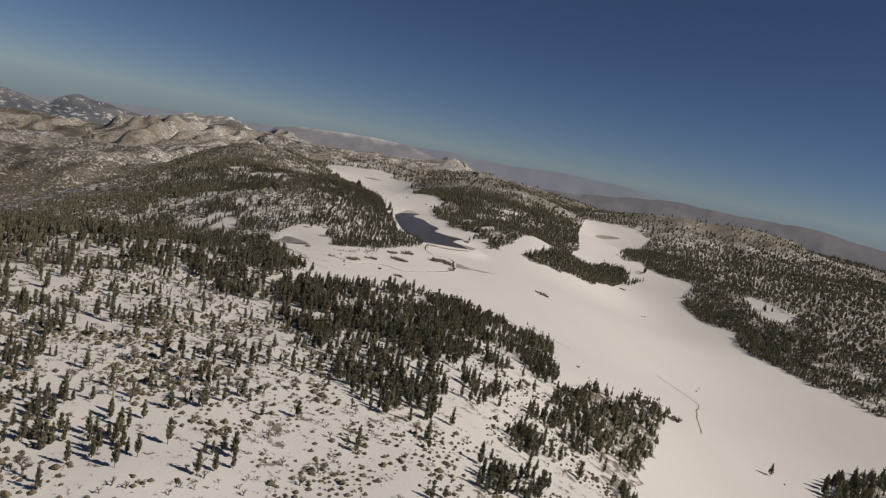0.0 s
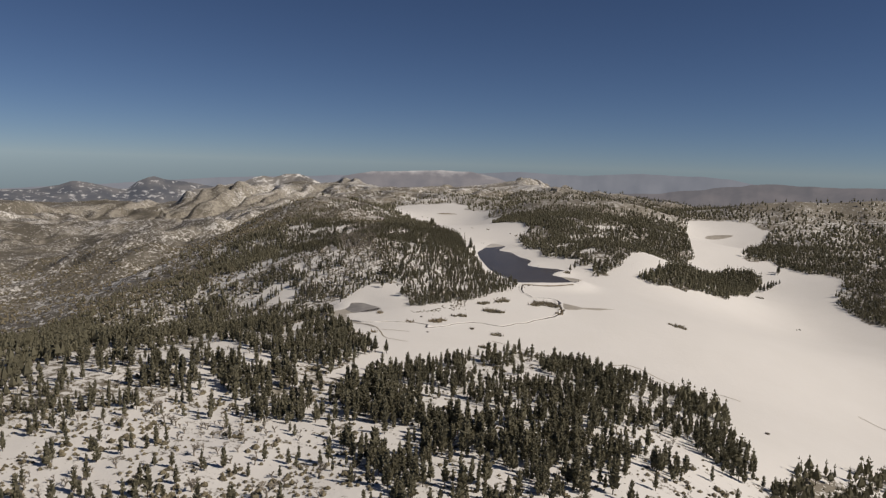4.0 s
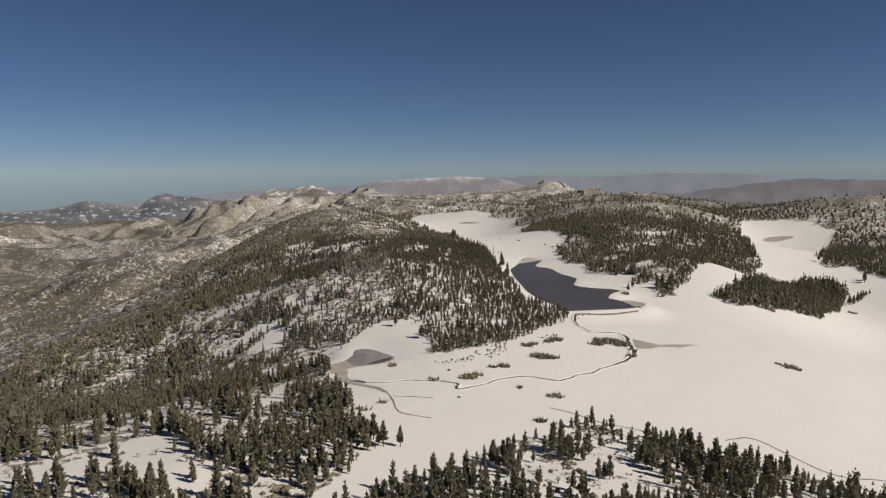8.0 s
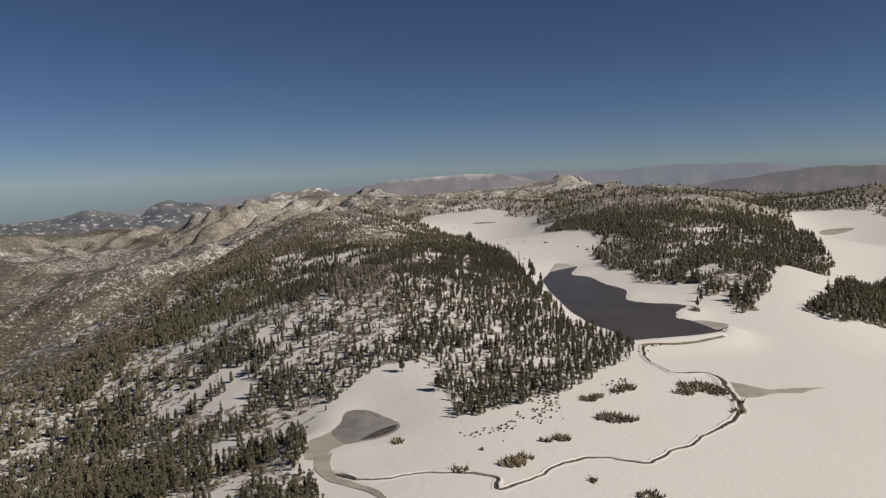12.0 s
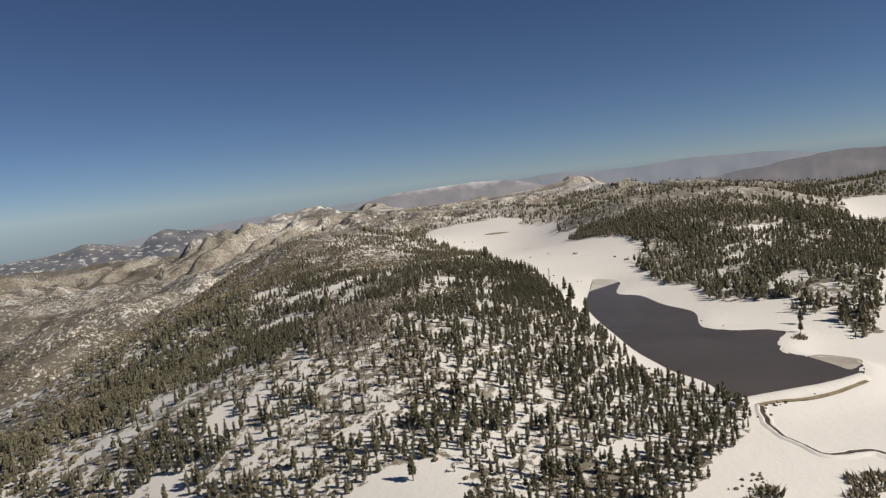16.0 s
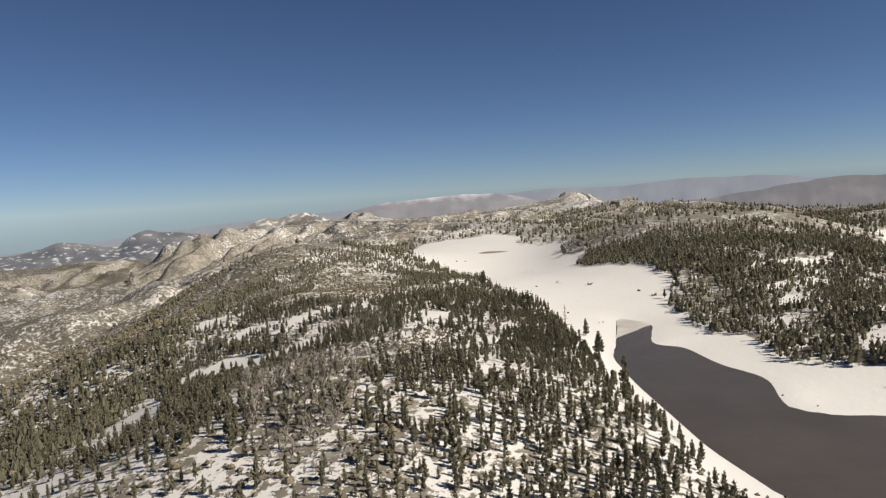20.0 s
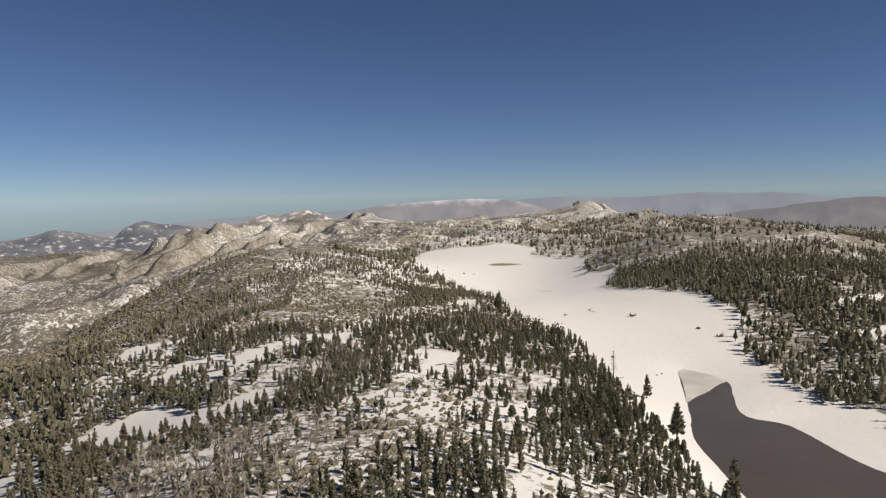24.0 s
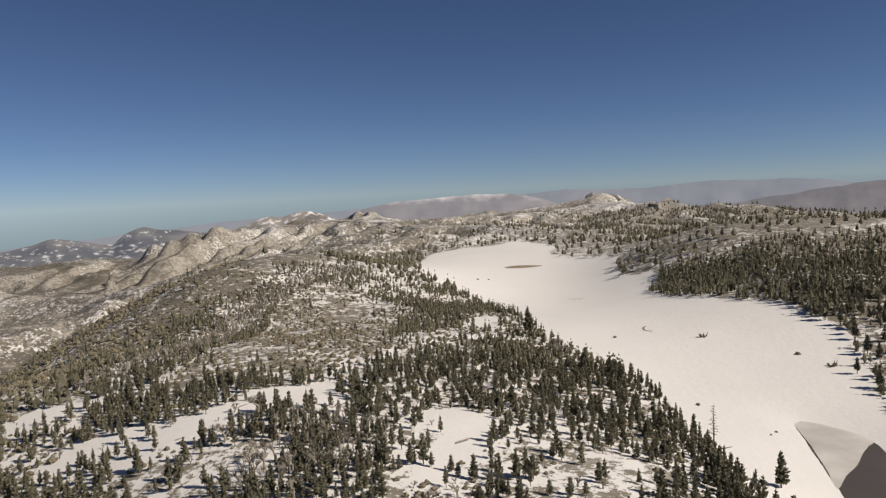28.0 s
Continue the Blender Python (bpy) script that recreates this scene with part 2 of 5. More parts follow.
def smooth_outline(points, closed=True, steps=4):
    """A rounded line through the corner points."""
    p = np.array(points, float)
    n, out = len(p), []
    for i in range(n if closed else n - 1):
        idx = [(i - 1) % n, i, (i + 1) % n, (i + 2) % n] if closed else [max(i - 1, 0), i, i + 1, min(i + 2, n - 1)]
        a, b, c, d = p[idx]
        for k in range(steps):
            t = k / steps
            out.append(0.5 * (2 * b + (c - a) * t + (2 * a - 5 * b + 4 * c - d) * t * t + (3 * b - a - 3 * c + d) * t ** 3))
    if not closed:
        out.append(p[-1])
    return np.array(out)


def inside(line, x, y):
    r = np.zeros(x.shape, bool)
    px, py = line[:, 0], line[:, 1]
    for i in range(len(line)):
        x0, y0, x1, y1 = px[i - 1], py[i - 1], px[i], py[i]
        if y0 == y1:
            continue
        r ^= ((y0 > y) != (y1 > y)) & (x < (x1 - x0) * (y - y0) / (y1 - y0) + x0)
    return r


def line_distance(line, x, y, closed=True):
    d = np.full(x.shape, 1e9)
    for i in range(0 if closed else 1, len(line)):
        a, b = line[i - 1], line[i]
        e = b - a
        t = np.clip(((x - a[0]) * e[0] + (y - a[1]) * e[1]) / max(e @ e, 1e-9), 0, 1)
        d = np.minimum(d, np.hypot(x - a[0] - t * e[0], y - a[1] - t * e[1]))
    return d


def shore_distance(line, x, y):
    """Metres to the outline, minus inside; worked out only near it."""
    d = np.full(x.shape, 1e3)
    lo, hi = line.min(0) - 90, line.max(0) + 90
    near = (x > lo[0]) & (x < hi[0]) & (y > lo[1]) & (y < hi[1])
    q = line_distance(line, x[near], y[near])
    d[near] = np.where(inside(line, x[near], y[near]), -q, q)
    return d


# the open snow meadow: its west, north and east edges
MEADOW_WEST = [(60, 40), (110, 130), (140, 230), (168, 304), (194, 345), (222, 400), (254, 446), (190, 424), (152, 390), (159, 418),
               (176, 487), (164, 522), (128, 530), (92, 550), (70, 546), (32, 511), (20, 492), (4, 475), (-26, 462), (-21, 480), (-14, 498),
               (-7, 510), (-18, 521), (-24, 551), (-35, 594), (-44, 632), (-47, 650), (-37, 678), (-26, 698), (-17, 704), (0, 692), (6, 668), (12, 646),
               (32, 651), (56, 667), (87, 697), (98, 716)]
MEADOW_NORTH = [(97, 738), (89, 754), (81, 782), (77, 815), (75, 850), (71, 890), (74, 940), (75, 978), (74, 1030), (71, 1065), (52, 1100), (46, 1140),
                (42, 1215), (18, 1345), (-13, 1400), (-16, 1600), (13, 1682), (70, 1702), (102, 1748), (134, 1640), (118, 1540),
                (158, 1466), (144, 1370), (164, 1323), (138, 1265), (146, 1214), (166, 1160), (174, 1104), (166, 1075), (152, 1045), (144, 1005),
                (148, 964), (157, 940), (155, 904), (166, 888), (187, 871), (180, 855), (190, 847), (201, 850), (188, 814)]
MEADOW_EAST = [(212, 830), (241, 872), (274, 924), (328, 1000), (389, 1060), (405, 1120), (513, 1398), (600, 1402), (626, 1340), (593, 1279),
               (466, 1086), (498, 1076), (513, 1038), (550, 985), (505, 930), (490, 890), (478, 827), (498, 782), (462, 701), (475, 632),
               (501, 580), (512, 540), (535, 430), (520, 300), (440, 150), (300, 40)]
MEADOW = smooth_outline(MEADOW_WEST + MEADOW_NORTH + MEADOW_EAST, True, 3)
# the lake, from its north tip down the east shore and back along the west shore
LAKE = smooth_outline([(114, 1018), (127.5, 1001), (121, 977), (114, 951), (126, 940), (130, 908), (139, 883), (131, 853), (131, 842), (142, 834),
                       (156, 832), (162, 824), (151, 810), (144, 790), (150, 780), (158, 776), (163, 769), (151, 750), (125, 741), (101, 733),
                       (98, 756), (91, 772), (86, 800), (84, 838), (83, 880), (84.5, 905), (86.5, 928), (92.5, 946), (99.5, 971), (106.5, 997)], True, 4)
POND = smooth_outline([(-34, 660), (-26, 661), (-18, 652), (-11, 642), (-16, 631), (-31, 624), (-35, 617), (-33, 607), (-27, 597), (-32, 595),
                       (-40, 611), (-43, 628), (-38, 635), (-34, 645)], True, 4)
CREEK_LINE = smooth_outline([(-31, 599), (-24, 594), (-14, 593), (0, 596), (14, 596), (22, 593), (21, 585), (30, 590), (42, 602), (57, 610), (72, 608),
                             (87, 619), (104, 633), (118, 646), (125, 656), (126, 670), (129, 686), (124, 695), (110, 693), (103, 707), (106, 727)], False, 5)
ISLET = smooth_outline([(240, 829), (245, 808), (264, 813), (298, 825), (340, 848), (414, 944), (448, 990), (460, 1026), (440, 1036), (407, 1031),
                        (358, 976), (314, 918), (266, 852)], True, 3)
CORNER_WOOD = smooth_outline([(328, 376), (345, 387), (381, 420), (440, 430), (450, 370), (390, 340)], True, 3)
SIDE_CLEARING = smooth_outline([(591, 915), (565, 819), (590, 812), (615, 831), (612, 903)], True, 3)


def lake_level(x, y):
    return 12.2 - 0.04 * (x - 115) + 0.012 * (y - 860)


def pond_level(x, y):
    return 5.6 + 0 * y


def add_peaks(z, x, y, peaks):
    """Raises the land to each summit's height over its own reach."""
    for px, py, top, rx, ry in peaks:
        here = land_base(np.array([float(px)]), np.array([float(py)]))[0]
        g = np.exp(-((x - px) / rx) ** 2 - ((y - py) / ry) ** 2)
        z = np.maximum(z, z * (1 - g) + top * g) if top > here else z
    return z


def land_base(x, y):
    z = np.full(x.shape, BASE)
    for rows, step, reach in ((KNOLLS, 136, 90.0), (SWELLS, 480, 360.0)):
        for y0, x0, heights in rows:
            gy = np.exp(-((y - y0) ** 2) / (2 * reach ** 2))
            for k, h in enumerate(heights):
                z = z + h * gy * np.exp(-((x - x0 - k * step) ** 2) / (2 * reach ** 2))
    far = np.clip((np.hypot(x - 0, y - 900) - 1500) / 1500, 0, 1)
    return z * (1 - far) + far * (-75 - 60 * np.clip((-300 - x) / 600, 0, 1) * np.clip((y - 2400) / 600, 0, 1) - 40 * np.clip((x - 400) / 1500, 0, 1))


# summits: x, y, height, reach across, reach along
SUMMITS = [(-207, 2990, 34, 170, 170), (170, 2900, 34, 160, 200), (60, 2350, 24, 200, 150), (418, 2650, 58, 170, 150), (428, 2652, 68, 58, 52),
           (505, 2270, 66, 160, 120), (512, 2262, 90, 60, 50), (338, 1405, 55, 130, 120), (740, 1500, 50, 190, 170), (940, 1500, 63, 170, 150), (1190, 1520, 57, 220, 180), (900, 1750, 34, 260, 200),
           (-430, 3250, 10, 200, 200), (-250, 2150, 16, 150, 120), (1050, 1650, 30, 300, 200)]
# crests of the western hills: x, y, height; then fall, spacing and depth of the spurs
CRESTS = [([(-1150, 2480, -135), (-971, 2600, -88), (-909, 2790, -40), (-821, 2770, -22), (-723, 2720, 0), (-633, 2680, 9), (-569, 2720, 10), (-496, 2800, -1), (-277, 2850, 5)], 0.27, 120.0, 0.85),
          ([(-500, 1500, -42), (-430, 1590, -26), (-350, 1690, -10), (-250, 1740, 2), (-180, 1780, 10)], 0.22, 75.0, 0.8),
          ([(-1000, 1900, -108), (-760, 2010, -94), (-560, 2080, -72), (-400, 2050, -44), (-300, 2000, -22)], 0.22, 95.0, 0.9),
          ([(-900, 1180, -90), (-700, 1330, -72), (-520, 1320, -46), (-400, 1250, -30)], 0.25, 90.0, 0.9),
          ([(-1500, 2300, -112), (-1300, 2700, -92), (-1250, 3100, -86)], 0.2, 130.0, 0.8)]
HOLLOWS = [(-930, 2330, 330, 330, 46), (-430, 1540, 190, 200, 8), (-650, 1750, 280, 230, 26), (-480, 2180, 200, 160, 40)]


def add_crests(z, x, y):
    """Raises long crests whose flanks fall away in spurs with gullies between."""
    for hx, hy, rx, ry, deep in HOLLOWS:
        z = z - deep * np.exp(-((x - hx) / rx) ** 2 - ((y - hy) / ry) ** 2)
    wx, wy = x + 70 * (fbm(x, y, 130, 3, 91) - 0.5), y + 70 * (fbm(x, y, 130, 3, 92) - 0.5)
    for line, fall, spacing, deep in CRESTS:
        best, along, done = np.full(x.shape, 1e9), np.zeros(x.shape), 0.0
        top = np.full(x.shape, -1e3)
        for (ax, ay, az), (bx, by, bz) in zip(line, line[1:]):
            ln = math.hypot(bx - ax, by - ay)
            t = np.clip(((wx - ax) * (bx - ax) + (wy - ay) * (by - ay)) / ln ** 2, 0, 1)
            d = np.hypot(wx - ax - t * (bx - ax), wy - ay - t * (by - ay))
            nearer = d < best
            best, along, top = np.where(nearer, d, best), np.where(nearer, done + t * ln, along), np.where(nearer, az + t * (bz - az), top)
            done += ln
        gully = 1 - np.abs(np.sin(math.pi * (along / spacing + 0.55 * fbm(x, y, 160, 2, 93)))) ** 0.7
        spur = top - best * fall * (1 + deep * gully) - 10 * gully * np.clip(best / 60, 0, 1)
        rise = np.clip((spur - z) / 14, -1, 1)
        z = np.where(rise > -1, np.maximum(z, spur) + 3.5 * (1 - np.abs(rise)) ** 2, z)
    return z


def sample(ex, ey, grid, x, y):
    """Reads an even grid at any places."""
    u, v = np.clip((x - ex[0]) / (ex[1] - ex[0]), 0, len(ex) - 1.001), np.clip((y - ey[0]) / (ey[1] - ey[0]), 0, len(ey) - 1.001)
    i, j = u.astype(int), v.astype(int)
    u, v = u - i, v - j
    return (grid[j, i] * (1 - u) + grid[j, i + 1] * u) * (1 - v) + (grid[j + 1, i] * (1 - u) + grid[j + 1, i + 1] * u) * v


def blur(grid, cells):
    def weights(n):
        d = np.arange(n)
        w = np.exp(-((d[:, None] - d[None]) / cells) ** 2 / 2)
        return w / w.sum(1, keepdims=True)
    return weights(grid.shape[0]) @ grid @ weights(grid.shape[1]).T


def hill_base(x, y):
    """The hills before running water has cut them."""
    z = add_peaks(land_base(x, y), x, y, SUMMITS)
    away = np.clip((np.hypot(x - 120, y - 800) - 650) / 900, 0, 1)
    west = np.clip((-160 - x) / 260, 0, 1) * np.clip((y - 350) / 400, 0, 1)
    hilly = np.clip(np.maximum(away * 0.45, west), 0, 1)
    z = z + hilly * (0.4 + 0.6 * away) * (62 * (fbm(x, y, 420, 4, 5) - 0.52) + 40 * (ridged(x * 0.8 + y * 0.5, y, 620, 3, 9) - 0.72) + 30 * (ridged(x, y * 0.8, 190, 3, 19) - 0.66) * np.clip((-150 - x) / 100, 0, 1))
    z = z - hilly * away * (8 + 44 * np.clip((x + 280) / 200, 0, 1) + 30 * np.clip((y - 3000) / 400, 0, 1))
    z = add_crests(z, x, y)
    z = z + hilly * 14 * (ridged(x, y, 62, 3, 23) - 0.64) * np.clip((-150 - x) / 100, 0, 1)
    return z, np.clip(np.maximum(away, west), 0, 1)


def carve():
    """Rain runs downhill cell by cell and cuts branching gullies into the hills."""
    ex, ey = np.arange(-1700.0, 1100.0, 11.0), np.arange(450.0, 3150.0, 11.0)
    x, y = np.meshgrid(ex, ey)
    z, _ = hill_base(x, y)
    z = z + 5.0 * (fbm(x, y, 70, 3, 61) - 0.5) + np.random.RandomState(4).uniform(-1, 1, z.shape)
    start = z.copy()
    ny, nx = z.shape
    number = np.arange(ny * nx).reshape(ny, nx)
    for _ in range(14):
        best, receiver = np.zeros(z.shape), number.copy()
        for dy in (-1, 0, 1):
            for dx in (-1, 0, 1):
                if dx or dy:
                    drop = (z - np.roll(z, (-dy, -dx), (0, 1))) / math.hypot(dx, dy)
                    to = np.roll(number, (-dy, -dx), (0, 1))
                    better = drop > best
                    better[[0, -1], :] = False
                    better[:, [0, -1]] = False
                    best = np.where(better, drop, best)
                    receiver = np.where(better, to, receiver)
        flat, rec = z.ravel().tolist(), receiver.ravel().tolist()
        order = np.argsort(-z.ravel(), kind="stable").tolist()
        area = [1.0] * len(flat)
        for c in order:
            if rec[c] != c:
                area[rec[c]] += area[c]
        for c in reversed(order):
            f = 0.30 * area[c] ** 0.5
            flat[c] = (flat[c] + f * flat[rec[c]]) / (1 + f)
        z = np.array(flat).reshape(ny, nx)
        z = z + 0.10 * (np.roll(z, 1, 0) + np.roll(z, -1, 0) + np.roll(z, 1, 1) + np.roll(z, -1, 1) - 4 * z)
    change = z - start
    change = change - blur(change, 8)
    return ex, ey, np.clip(2.3 * blur(change, 0.5), -36, 22), blur(np.log2(np.array(area).reshape(ny, nx)), 0.6)


CARVED_X, CARVED_Y, CARVING, RUNOFF = carve()


def land(x, y):
    """Height of the ground at each place, in metres."""
    z, hills = hill_base(x, y)
    clear = np.clip(line_distance(MEADOW[::2], x, y) / 140, 0, 1) * ~inside(MEADOW, x, y)
    near = np.clip((np.hypot(x - 120, y - 800) - 450) / 500, 0.2, 1)
    z = z + hills * clear * near * sample(CARVED_X, CARVED_Y, CARVING, x, y)
    wood = np.clip(line_distance(MEADOW[::2], x, y) / 30, 0, 1) * ~inside(MEADOW, x, y)
    z = z + wood * 5.0 * (fbm(x, y, 55, 4, 3) - 0.5) + 0.5 * (fbm(x, y, 28, 3, 11) - 0.5)
    for line, level in ((LAKE, lake_level), (POND, pond_level)):
        d = shore_distance(line, x, y)
        w = np.where(d < 0, 1.0, np.exp(-(np.maximum(d, 0) / 12.0) ** 2))
        z = z * (1 - w) + w * (level(x, y) + np.clip(d * 0.11, -2.2, 0.7))
    return z


def axis(near0, near1, step, low, high, low_cap, high_cap):
    """Grid lines: even between near0 and near1, widening to a cap on the way to the inner bounds and further beyond them."""
    def run(start, sign, bounds, cap):
        out, s = [start + sign * step], step
        while sign * out[-1] < sign * bounds[1]:
            s = min(s * 1.04, cap) if sign * out[-1] < sign * bounds[0] else min(s * 1.06, 55)
            out.append(out[-1] + sign * s)
        return out
    mid = list(np.arange(near0, near1 + 0.1, step))
    return np.array(run(near0, -1, low, low_cap)[::-1] + mid + run(near1, 1, high, high_cap))


GX, GY = axis(-260, 540, 5.0, (-1300, -3200), (900, 3000), 13, 22), axis(200, 1350, 5.0, (100, -700), (2900, 5000), 20, 13)
gx, gy = np.meshgrid(GX, GY)
gz = land(gx.ravel(), gy.ravel()).reshape(gx.shape)


def height(x, y):
    """Height of the ground sheet at each place."""
    x, y = np.asarray(x, float), np.asarray(y, float)
    i = np.clip(np.searchsorted(GX, x) - 1, 0, len(GX) - 2)
    j = np.clip(np.searchsorted(GY, y) - 1, 0, len(GY) - 2)
    u, v = (x - GX[i]) / (GX[i + 1] - GX[i]), (y - GY[j]) / (GY[j + 1] - GY[j])
    return (gz[j, i] * (1 - u) + gz[j, i + 1] * u) * (1 - v) + (gz[j + 1, i] * (1 - u) + gz[j + 1, i + 1] * u) * v


def mesh_from(name, verts, faces_flat, counts, material, smooth=False):
    """A mesh from arrays: corners, corner numbers face after face, corners of each face."""
    me = bpy.data.meshes.new(name)
    verts, faces_flat, counts = np.asarray(verts, np.float32), np.asarray(faces_flat, np.int32), np.asarray(counts, np.int32)
    me.vertices.add(len(verts))
    me.vertices.foreach_set("co", verts.ravel())
    me.loops.add(len(faces_flat))
    me.loops.foreach_set("vertex_index", faces_flat)
    me.polygons.add(len(counts))
    me.polygons.foreach_set("loop_start", np.concatenate([[0], np.cumsum(counts)[:-1]]).astype(np.int32))
    me.polygons.foreach_set("loop_total", counts)
    me.polygons.foreach_set("use_smooth", np.full(len(counts), smooth))
    me.materials.append(material)
    me.update(calc_edges=True)
    me.validate()
    return me


# ---- where things grow ----
def clearing(x, y, spots):
    g = np.zeros(x.shape)
    x, y = x + 22 * (fbm(x, y, 20, 3, 47) - 0.5), y + 22 * (fbm(x, y, 20, 3, 48) - 0.5)
    for cx, cy, rx, ry, turn in spots:
        c, s = math.cos(radians(turn)), math.sin(radians(turn))
        u, v = ((x - cx) * c + (y - cy) * s) / rx, ((y - cy) * c - (x - cx) * s) / ry
        g = np.maximum(g, np.exp(-(u * u + v * v) ** 2))
    return g


# open snow among the pines: x, y, half length, half width, turn
PATCHES = [(-78, 929, 22, 7, -12), (-97, 984, 5, 11, -15), (-84, 967, 9, 5, 0), (-70, 984, 16, 6, 25), (-52, 1008, 19, 6, 50), (-40, 1043, 5, 16, -25), (-96, 923, 12, 8, 0), (2, 904, 24, 13, 5), (-14, 916, 16, 9, 10), (1, 988, 9, 10, 0), (-6, 956, 10, 5, 20), (25, 1178, 10, 16, 0),
           (212, 1000, 24, 8, 60), (222, 1048, 20, 7, 20), (203, 905, 18, 7, 40), (272, 1112, 28, 5, 10), (277, 1090, 15, 5, 0), (260, 1062, 18, 6, 30), (232, 960, 14, 5, 70), (186, 960, 10, 5, 40),
           (-76, 434, 36, 5, -62), (-79, 488, 27, 9, 125), (-108, 474, 14, 6, 30), (-100, 937, 20, 8, 10), (-122, 884, 26, 8, 65), (-55, 996, 28, 6, 12), 
           (-44, 1014, 14, 8, 35), (3, 971, 7, 10, 0), (20, 1165, 8, 22, 15), (-110, 1273, 18, 7, 0), (-150, 1150, 22, 6, 40),
           (52, 696, 12, 5, 30), (-132, 910, 14, 5, 50), (-111, 713, 18, 7, 45), (-163, 777, 16, 6, 45), (-60, 870, 10, 6, 20), (-132, 1158, 10, 5, 60),
           (-128, 1075, 14, 4, 10), (-36, 1050, 10, 5, 60), (-2, 938, 5, 11, 0), (22, 1111, 9, 4, 10), (-114, 862, 40, 6, 93), (-92, 931, 16, 6, -20),
           (0, 915, 22, 6, 35), (-123, 800, 5, 16, 10), (-83, 752, 6, 10, 0), (-136, 765, 14, 5, 20), (-92, 705, 8, 11, 0),
           (-112, 802, 9, 7, 0), (-120, 1020, 14, 4, 40), (-23, 954, 7, 4, 0), (-100, 720, 20, 5, 20), (-150, 640, 5, 14, 20), (-110, 600, 5, 16, 10), (-80, 640, 5, 13, 0),
           (-60, 590, 4, 12, 0), (-190, 600, 5, 14, 15), (-50, 660, 10, 4, 20), (-62, 560, 9, 5, 60), (60, 430, 14, 5, 30), (100, 470, 10, 4, 40), (20, 420, 12, 5, 20)]
THIN = [(-12, 868, 22, 22, 0), (-24, 846, 20, 14, 20), (-6, 900, 24, 12, 20), (-33, 762, 17, 30, 5), (-45, 724, 18, 11, 0), (-20, 735, 10, 14, 0), (-2, 920, 26, 16, 20), (-34, 885, 16, 16, 0), (-70, 860, 12, 18, 0), (215, 905, 26, 34, -20),
        (240, 960, 24, 26, 0), (-80, 780, 12, 18, 0)]
# brush-covered ground without pines, and the grove of grey leafless trees
KNOLL = smooth_outline([(-98, 1233), (-68, 1271), (-27, 1215), (-23, 1104), (-33, 1045), (-50, 1040), (-68, 1044), (-85, 1020), (-100, 1040), (-95, 1090), (-92, 1166)], True, 3)
GREY_GROVE = smooth_outline([(-40, 772), (-24, 800), (-28, 850), (-58, 892), (-74, 880), (-56, 800)], True, 3)
GREY_BAND = smooth_outline([(-140, 1026), (-122, 1044), (-103, 1080), (-100, 1180), (-84, 1260), (-52, 1345), (-64, 1352), (-96, 1280), (-116, 1222), (-124, 1180), (-120, 1085), (-134, 1052)], True, 3)


def west_edge(y):
    """Where the pines give way to chaparral on the west slope."""
    return np.interp(y, (100, 420, 520, 640, 725, 760, 800, 880, 930, 975, 1005, 1033, 1080, 1180, 1221, 1277, 1342, 1450, 1650, 2000), (-150, -190, -265, -260, -245, -178, -160, -172, -200, -215, -165, -142, -122, -126, -116, -98, -72, -90, -60, 40))


